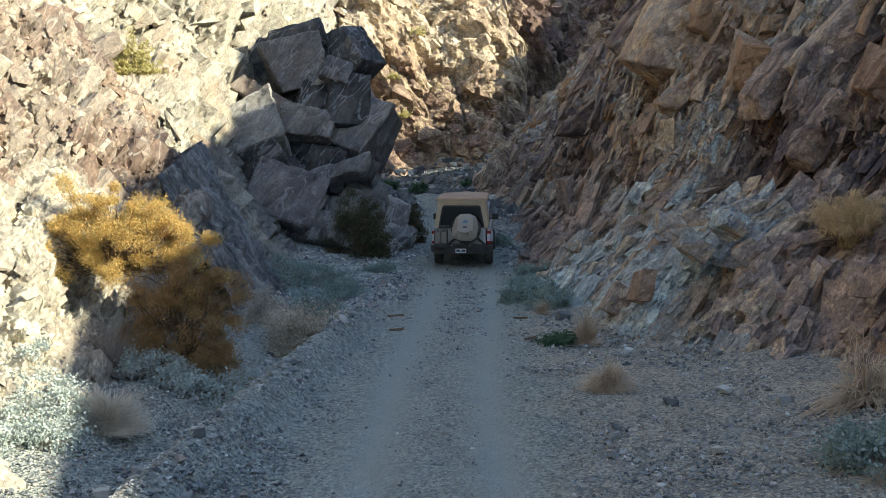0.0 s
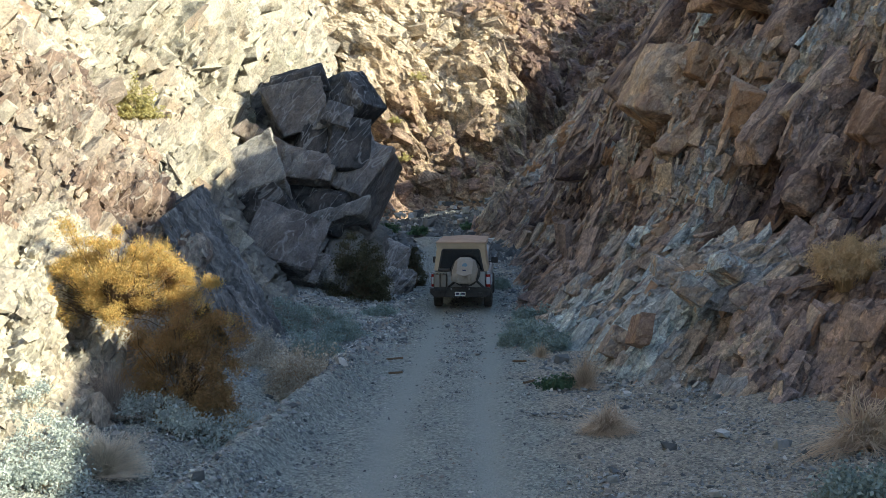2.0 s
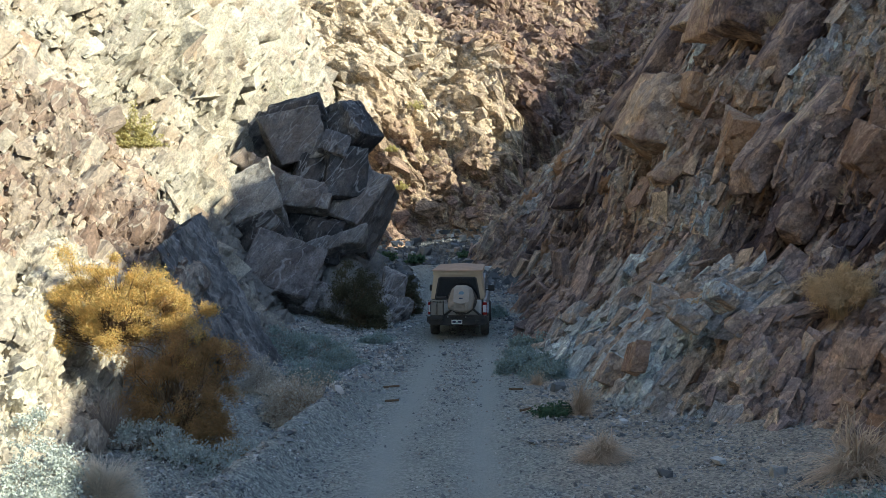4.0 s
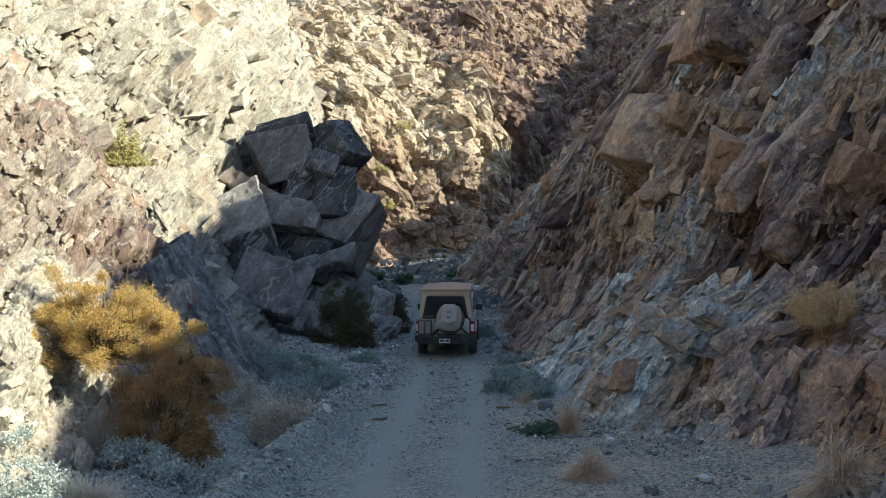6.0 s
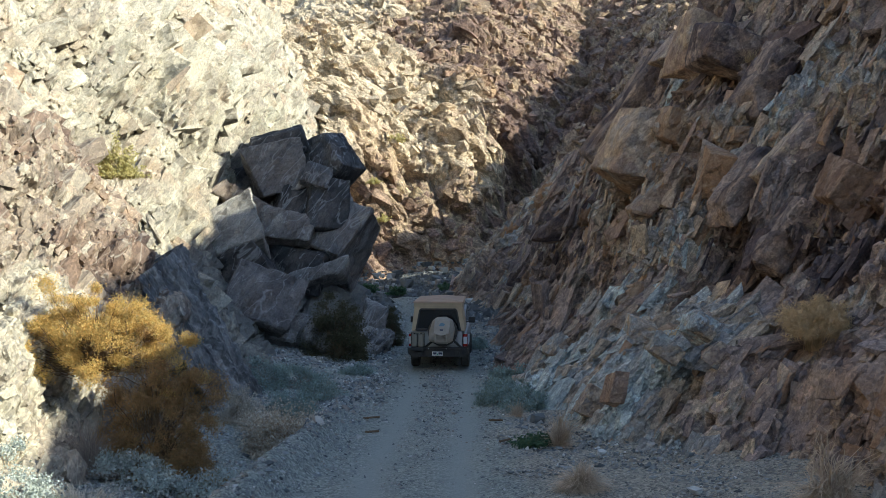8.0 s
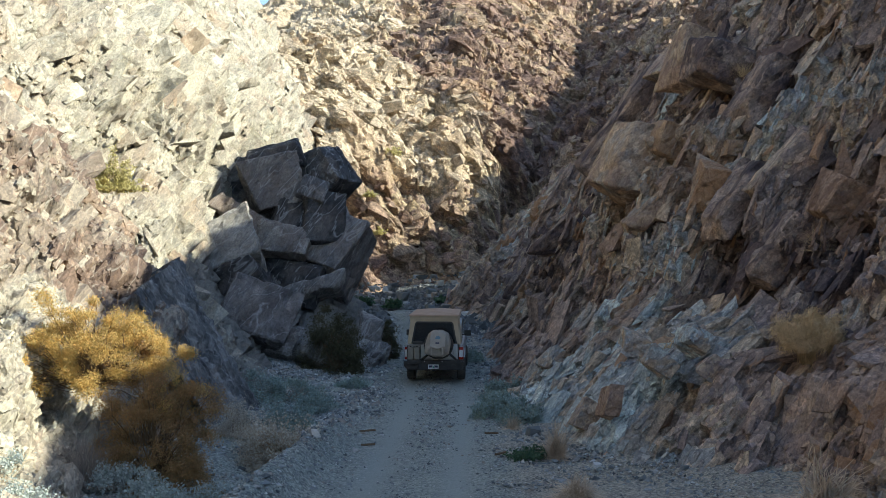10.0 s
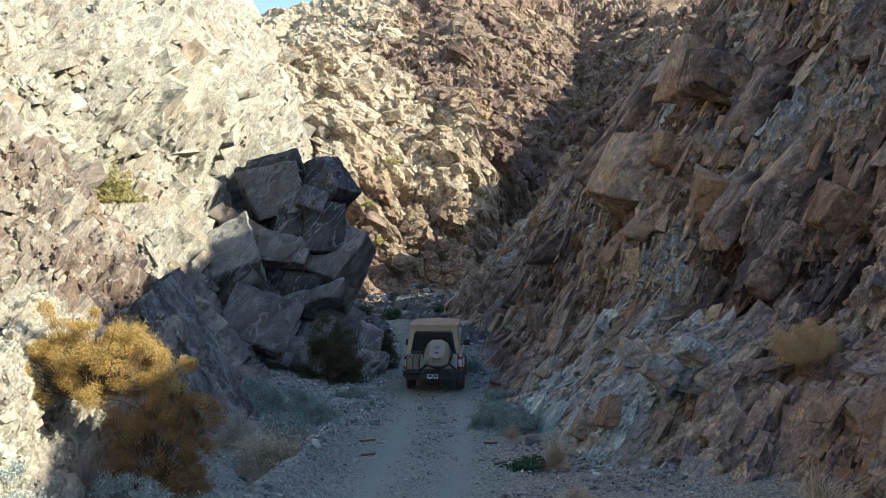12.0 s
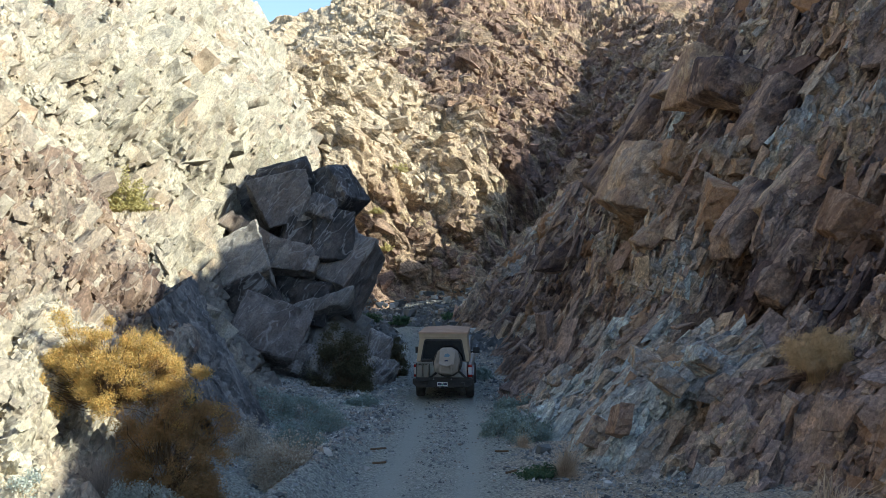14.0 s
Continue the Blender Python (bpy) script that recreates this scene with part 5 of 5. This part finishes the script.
for k, (x, y, r, h) in enumerate(((-4.9, 15.4, 0.45, 0.48), (-4.25, 15.3, 0.45, 0.36), (-3.65, 15.5, 0.42, 0.42), (-3.35, 15.9, 0.35, 0.42), (-4.3, 13.1, 0.3, 0.22))):
    shrub("silver_bush", floor_at(x, y), (r, r * 0.8, h), 20 + k, "low silver-leaved bush beside the gravel bank", "shrub", S_TWIG, 120, 0.004, L_SILVER, 3800, (0.048, 0.016), 36, 0.12, group="silver bushes")
shrub("tumbleweed", floor_at(-4.42, 12.75), (0.6, 0.45, 0.56), 30, "round ball of pale dry stems on the gravel", "dry bush", S_PALE, 2600, 0.005, inner=0.55)
for k, (x, y, z0, r, h) in enumerate(((-5.15, 12.5, 0.25, 0.6, 0.55), (-5.7, 13.3, 0.5, 0.55, 0.6), (-4.8, 11.9, 0.2, 0.4, 0.35), (-5.4, 11.6, 0.25, 0.5, 0.45))):
    shrub("silver_bush", (x, y, z0), (r, r, h), 32 + k, "sunlit silver-leaved bush on the bank", "shrub", S_STRAW, 160, 0.004, L_SILVER, 7000, (0.042, 0.014), 44, 0.14, group="silver bushes")
shrub("bare_bush", (-5.15, 15.2, 0.3), (0.58, 0.4, 1.05), 37, "bare grey twiggy bush against the bank", "dry bush", S_TWIG, 750, 0.006, inner=0.4)
shrub("straw_tuft", (-6.85, 16.5, 2.6), (0.6, 0.45, 0.6), 38, "sunlit pale straw tuft on the bank", "dry grass", S_PALE, 900, 0.004)
shrub("yellow_bush", (-8.3, 26.6, 5.6), (0.75, 0.5, 1.0), 39, "yellow-green bush on the sunlit wall", "shrub", S_STRAW, 160, 0.006, L_YELLOW, 9000, (0.07, 0.016))
# dark shrubs under the overhang
shrub("dark_shrub", (-3.2, 33.5, 0.35), (1.05, 0.6, 1.75), 40, "dark olive shrub at the foot of the rocks", "shrub", S_WOOD, 160, 0.01, L_OLIVE, 24000, (0.06, 0.016), 70, 0.24)
shrub("dark_shrub", (-1.66, 37.0, 0.3), (0.46, 0.5, 1.35), 41, "dark olive shrub at the road bend", "shrub", S_WOOD, 120, 0.008, L_OLIVE, 11000, (0.05, 0.015), 40, 0.15)
# the shaded side
shrub("straw_tuft", floor_at(2.15, 15.3), (0.66, 0.5, 0.55), 50, "drooping tuft of dry stems beside the track", "dry grass", S_STRAW, 1100, 0.008, droop=0.35)
shrub("straw_tuft", floor_at(2.3, 19.2), (0.52, 0.5, 0.8), 51, "dry grass tuft beside the track", "dry grass", S_STRAW, 700, 0.006)
shrub("straw_tuft", floor_at(1.75, 22.6), (0.35, 0.3, 0.4), 52, "dry grass tuft beside the track", "dry grass", S_STRAW, 350, 0.006)
shrub("green_plant", floor_at(1.8, 19.2), (0.42, 0.35, 0.22), 53, "low dark green plant beside the track", "plant", S_TWIG, 60, 0.004, L_GREEN, 1800, (0.06, 0.02))
for k, (x, y, r, h) in enumerate(((1.75, 26.2, 0.65, 0.55), (1.5, 24.6, 0.55, 0.5), (2.05, 23.7, 0.5, 0.5), (1.95, 28.4, 0.5, 0.45), (1.35, 36.5, 0.35, 0.35))):
    shrub("brittlebush", floor_at(x, y), (r, r, h), 54 + k, "grey-green brittlebush at the edge of the track", "shrub", S_TWIG, 140, 0.004, L_TEAL, 4600, (0.06, 0.022), 40, 0.14, group="brittlebushes along the wash")
shrub("round_bush", (6.62, 17.9, 1.9), (0.54, 0.45, 0.5), 60, "round tan bush of fine stems on a rock shelf", "dry bush", S_ORANGE, 1100, 0.005, S_ORANGE, 18000, (0.07, 0.006), 90, 0.13, inner=0.4, lift=0.42)
shrub("round_bush", perch(P_RIGHT, 5.4, 21.9), (0.42, 0.4, 0.6), 61, "round tan bush of fine stems on a rock shelf", "dry bush", S_ORANGE, 600, 0.005, S_ORANGE, 5000, (0.07, 0.006), 60, 0.11, inner=0.4)
for k, (x, y, r, h, n) in enumerate(((7.9, 20.8, 0.45, 0.6, 600), (5.5, 15.5, 0.36, 0.42, 400), (4.75, 17.2, 0.3, 0.4, 260), (7.2, 26.4, 0.5, 0.7, 700), (8.9, 29.1, 0.5, 0.6, 500),
                                     (9.6, 25.1, 0.45, 0.6, 500), (6.6, 22.4, 0.4, 0.28, 300), (5.2, 16.6, 0.3, 0.3, 200), (7.1, 18.0, 0.4, 0.35, 300), (8.9, 33.7, 0.5, 0.6, 500), (7.6, 31.0, 0.4, 0.5, 300))):
    shrub("straw_tuft", perch(P_RIGHT, x, y), (r, r, h), 62 + k, "dry straw tuft growing from the rocks", "dry grass", S_STRAW if k % 2 else S_ORANGE, n, 0.006, group="tufts on the wall")
shrub("dead_branches", floor_at(5.05, 13.1, 0.05), (1.05, 0.6, 0.8), 75, "tangle of dead grey branches below the rocks", "dead bush", S_STRAW, 480, 0.012, droop=0.35, inner=0.4)
shrub("brittlebush", floor_at(4.4, 10.95), (0.58, 0.5, 0.42), 76, "grey-green brittlebush on the gravel", "shrub", S_TWIG, 160, 0.004, L_TEAL, 5000, (0.055, 0.02), 46, 0.13)
shrub("straw_tuft", floor_at(4.2, 10.4), (0.4, 0.3, 0.2), 77, "low dry tuft on the gravel", "dry grass", S_STRAW, 300, 0.004)
for k, (x, y, z0, r) in enumerate(((-4.6, 68, 1.3, 0.8), (-2.6, 66, 1.2, 0.7), (0.6, 69, 1.4, 0.6), (-5.2, 97.0, 7.0, 0.9), (-4.2, 101.0, 15.0, 1.1), (-6.0, 96, 10.5, 0.7))):
    shrub("far_bush", (x, y, z0), (r, r, r * 0.8), 80 + k, "small green bush among the far rocks", "shrub", S_TWIG, 40, 0.01, L_GREEN if k < 3 else L_YELLOW, 900, (0.14, 0.05), group="far bushes")

# ---------------------------------------------------------------- stones
def stone_material(name, stops):
    m, nt, b = material(name, 0.88)
    geo = nt.nodes.new("ShaderNodeNewGeometry")
    info = nt.nodes.new("ShaderNodeObjectInfo")
    both = nt.nodes.new("ShaderNodeMath")
    both.operation = "ADD"
    nt.links.new(geo.outputs["Random Per Island"], both.inputs[0])
    nt.links.new(info.outputs["Random"], both.inputs[1])
    wrap = nt.nodes.new("ShaderNodeMath")
    wrap.operation = "FRACT"
    nt.links.new(both.outputs[0], wrap.inputs[0])
    col = ramp(nt, wrap.outputs[0], stops)
    f = texture(nt, "Noise", 14, detail=8, rough=0.7)
    col = mix(nt, 0.6, col, ramp(nt, f.outputs["Fac"], [(0.3, (0.6, 0.6, 0.6)), (0.7, (1.4, 1.4, 1.4))]), "MULTIPLY")
    nt.links.new(col, b.inputs["Base Color"])
    bump(nt, b, f.outputs["Fac"], 0.5, 0.02)
    return m


STONE = stone_material("loose_stone", [(0.0, (0.08, 0.09, 0.095)), (0.3, (0.20, 0.22, 0.225)), (0.55, (0.30, 0.32, 0.32)), (0.8, (0.27, 0.235, 0.20)), (0.92, (0.40, 0.42, 0.41)), (1.0, (0.60, 0.60, 0.57))])
PALE_STONE = stone_material("pale_stone", [(0.0, (0.42, 0.41, 0.38)), (1.0, (0.56, 0.54, 0.50))])
DARK_STONE = stone_material("dark_stone", [(0.0, (0.07, 0.08, 0.085)), (1.0, (0.16, 0.165, 0.165))])

GRIT_V = np.array([(1, 0, 0), (-1, 0, 0), (0, 1, 0), (0, -1, 0), (0, 0, 1), (0, 0, -1)], float)
GRIT_F = np.array([(0, 2, 4), (2, 1, 4), (1, 3, 4), (3, 0, 4), (2, 0, 5), (1, 2, 5), (3, 1, 5), (0, 3, 5)])


def scatter(name, x, y, size, mat, seed, label, category):
    """Many loose stones lying on the wash, as one mesh."""
    rng = np.random.default_rng(seed)
    n = len(x)
    v = GRIT_V[None] * 1.15 + 0.33 * rng.normal(size=(n, 6, 3)).clip(-1.4, 1.4)
    v = v * (size[:, None] * rng.uniform(0.6, 1.25, (n, 3)) * (1, 1, 0.75))[:, None, :]
    a = rng.uniform(0, 2 * math.pi, n)
    c, s = np.cos(a)[:, None], np.sin(a)[:, None]
    vx = v[:, :, 0] * c - v[:, :, 1] * s
    vy = v[:, :, 0] * s + v[:, :, 1] * c
    z = ground_z(x, y) + 0.15 * size
    pts = np.stack([vx + x[:, None], vy + y[:, None], v[:, :, 2] + z[:, None]], -1).reshape(-1, 3)
    faces = (GRIT_F[None] + 6 * np.arange(n)[:, None, None]).reshape(-1, 3)
    ob = mesh_of(name, pts, faces, mat)
    return tagged(ob, label, category, kind="stuff")


rng = np.random.default_rng(5)
n = 120000
y = 8.5 + 56 * rng.uniform(0, 1, n) ** 1.7
x = rng.uniform(-5.5, 6.5, n)
d = np.abs(x - road_x(y))
keep = rng.uniform(0, 1, n) < np.clip(0.30 + 0.5 * np.exp(-((d / 0.3) ** 2)) + np.where(x > 0, 0.25, 0.9) * np.clip((d - 1.2) / 0.8, 0, 1) - 0.28 * np.exp(-(((d - 0.75) / 0.25) ** 2)), 0.02, 1)
x, y = x[keep], y[keep]
d = np.abs(x - road_x(y))
size = np.exp(rng.normal(-4.0, 0.45, len(x))).clip(0.010, 0.07) * (0.75 + 0.4 * np.clip(d - 1.0, 0, 1)) * np.clip(y / 18, 0.8, 1.6)
scatter("gravel_stones", x, y, size, STONE, 6, "loose angular grey gravel on the wash", "gravel")


n = 9000
y = rng.uniform(46, 96, n)
x = rng.uniform(-9, 5, n)
keep = (np.abs(x - road_x(y)) > 1.5) | (y > 66)
x, y = x[keep], y[keep]
scatter("rubble", x, y, np.exp(rng.normal(-2.1, 0.45, len(x))).clip(0.05, 0.35), DARK_STONE, 7, "dark broken rubble around the bend of the wash", "rubble")


def stone(name, x, y, z0, size, seed, mat, label, group=""):
    rng = np.random.default_rng(seed)
    pts, tris = KIT[seed % len(KIT)]
    shape = np.array([1.0, rng.uniform(0.7, 1.0), rng.uniform(0.5, 0.8)])
    ob = mesh_of(name, pts * shape * size * 0.62, tris, mat)
    ob.matrix_world = pose(x, y, z0 + 0.30 * size, 0, 0, rng.uniform(0, 360))
    return tagged(ob, label, "stone", group)


stone("stone", 2.93, 12.0, float(ground_z(2.93, 12.0)), 0.10, 1, PALE_STONE, "small white stone lying on the gravel")
stone("stone", 2.85, 14.3, float(ground_z(2.85, 14.3)), 0.13, 2, DARK_STONE, "dark rounded stone lying on the gravel")
stone("stone", -3.85, 10.9, float(ground_z(-3.85, 10.9)), 0.17, 3, PALE_STONE, "pale stone beside the gravel bank")
stone("stone", 2.1, 33.2, float(ground_z(2.1, 33.2)), 0.42, 4, STONE, "brown rock at the edge of the track")
stone("stone", 2.15, 21.9, float(ground_z(2.15, 21.9)), 0.2, 5, STONE, "grey rock among the tufts")
rng = np.random.default_rng(9)
for k in range(80):
    y = 9.5 + 28 * rng.uniform() ** 1.5
    side = rng.choice((-1, 1), p=(0.45, 0.55))
    x = float(road_x(y)) + side * rng.uniform(1.9, 4.6 if side > 0 else 4.2)
    stone("stone", x, y, float(ground_z(x, y)), float(np.exp(rng.normal(-2.7, 0.4))), 100 + k, STONE if rng.uniform() < 0.98 else PALE_STONE, "angular grey stone on the wash", "stones on the wash")
for k in range(280):
    y = rng.uniform(58, 90)
    x = rng.uniform(-7.5, 3.5) * np.interp(y, (58, 66), (0.75, 1.0)) + 0.02 * (y - 80)
    if y < 66 and abs(x - float(road_x(y))) < 1.6:
        x += 3.0
    up = 0.13 * max(0, y - 74)
    stone("stone", x, y, float(ground_z(x, y)) + up * 0.55, float(np.exp(rng.normal(-1.65, 0.5))), 300 + k, (DARK_STONE, STONE, STONE)[k % 3], "dark angular rock in the rubble at the bend", "rubble at the bend")
for k, (x, y, a, length) in enumerate(((-1.42, 22.3, 15, 0.36), (-1.3, 20.6, 5, 0.28), (1.25, 22.0, -20, 0.3), (1.3, 19.6, 40, 0.3))):
    bm = tube((-length / 2, 0, 0.02), (length / 2, 0.03, 0.03), 0.022, 7)
    for v in bm.verts:
        v.co += Vector((0, 0.02 * noise.noise(v.co * 9 + Vector((k, 0, 0))), 0.01))
    bmesh.ops.recalc_face_normals(bm, faces=bm.faces)
    me = bpy.data.meshes.new("stick")
    bm.to_mesh(me)
    bm.free()
    me.materials.append(S_WOOD)
    ob = new("stick", me)
    ob.matrix_world = pose(x, y, float(ground_z(x, y)), 0, 0, a)
    tagged(ob, "dark broken stick lying on the track", "stick", "sticks on the track")
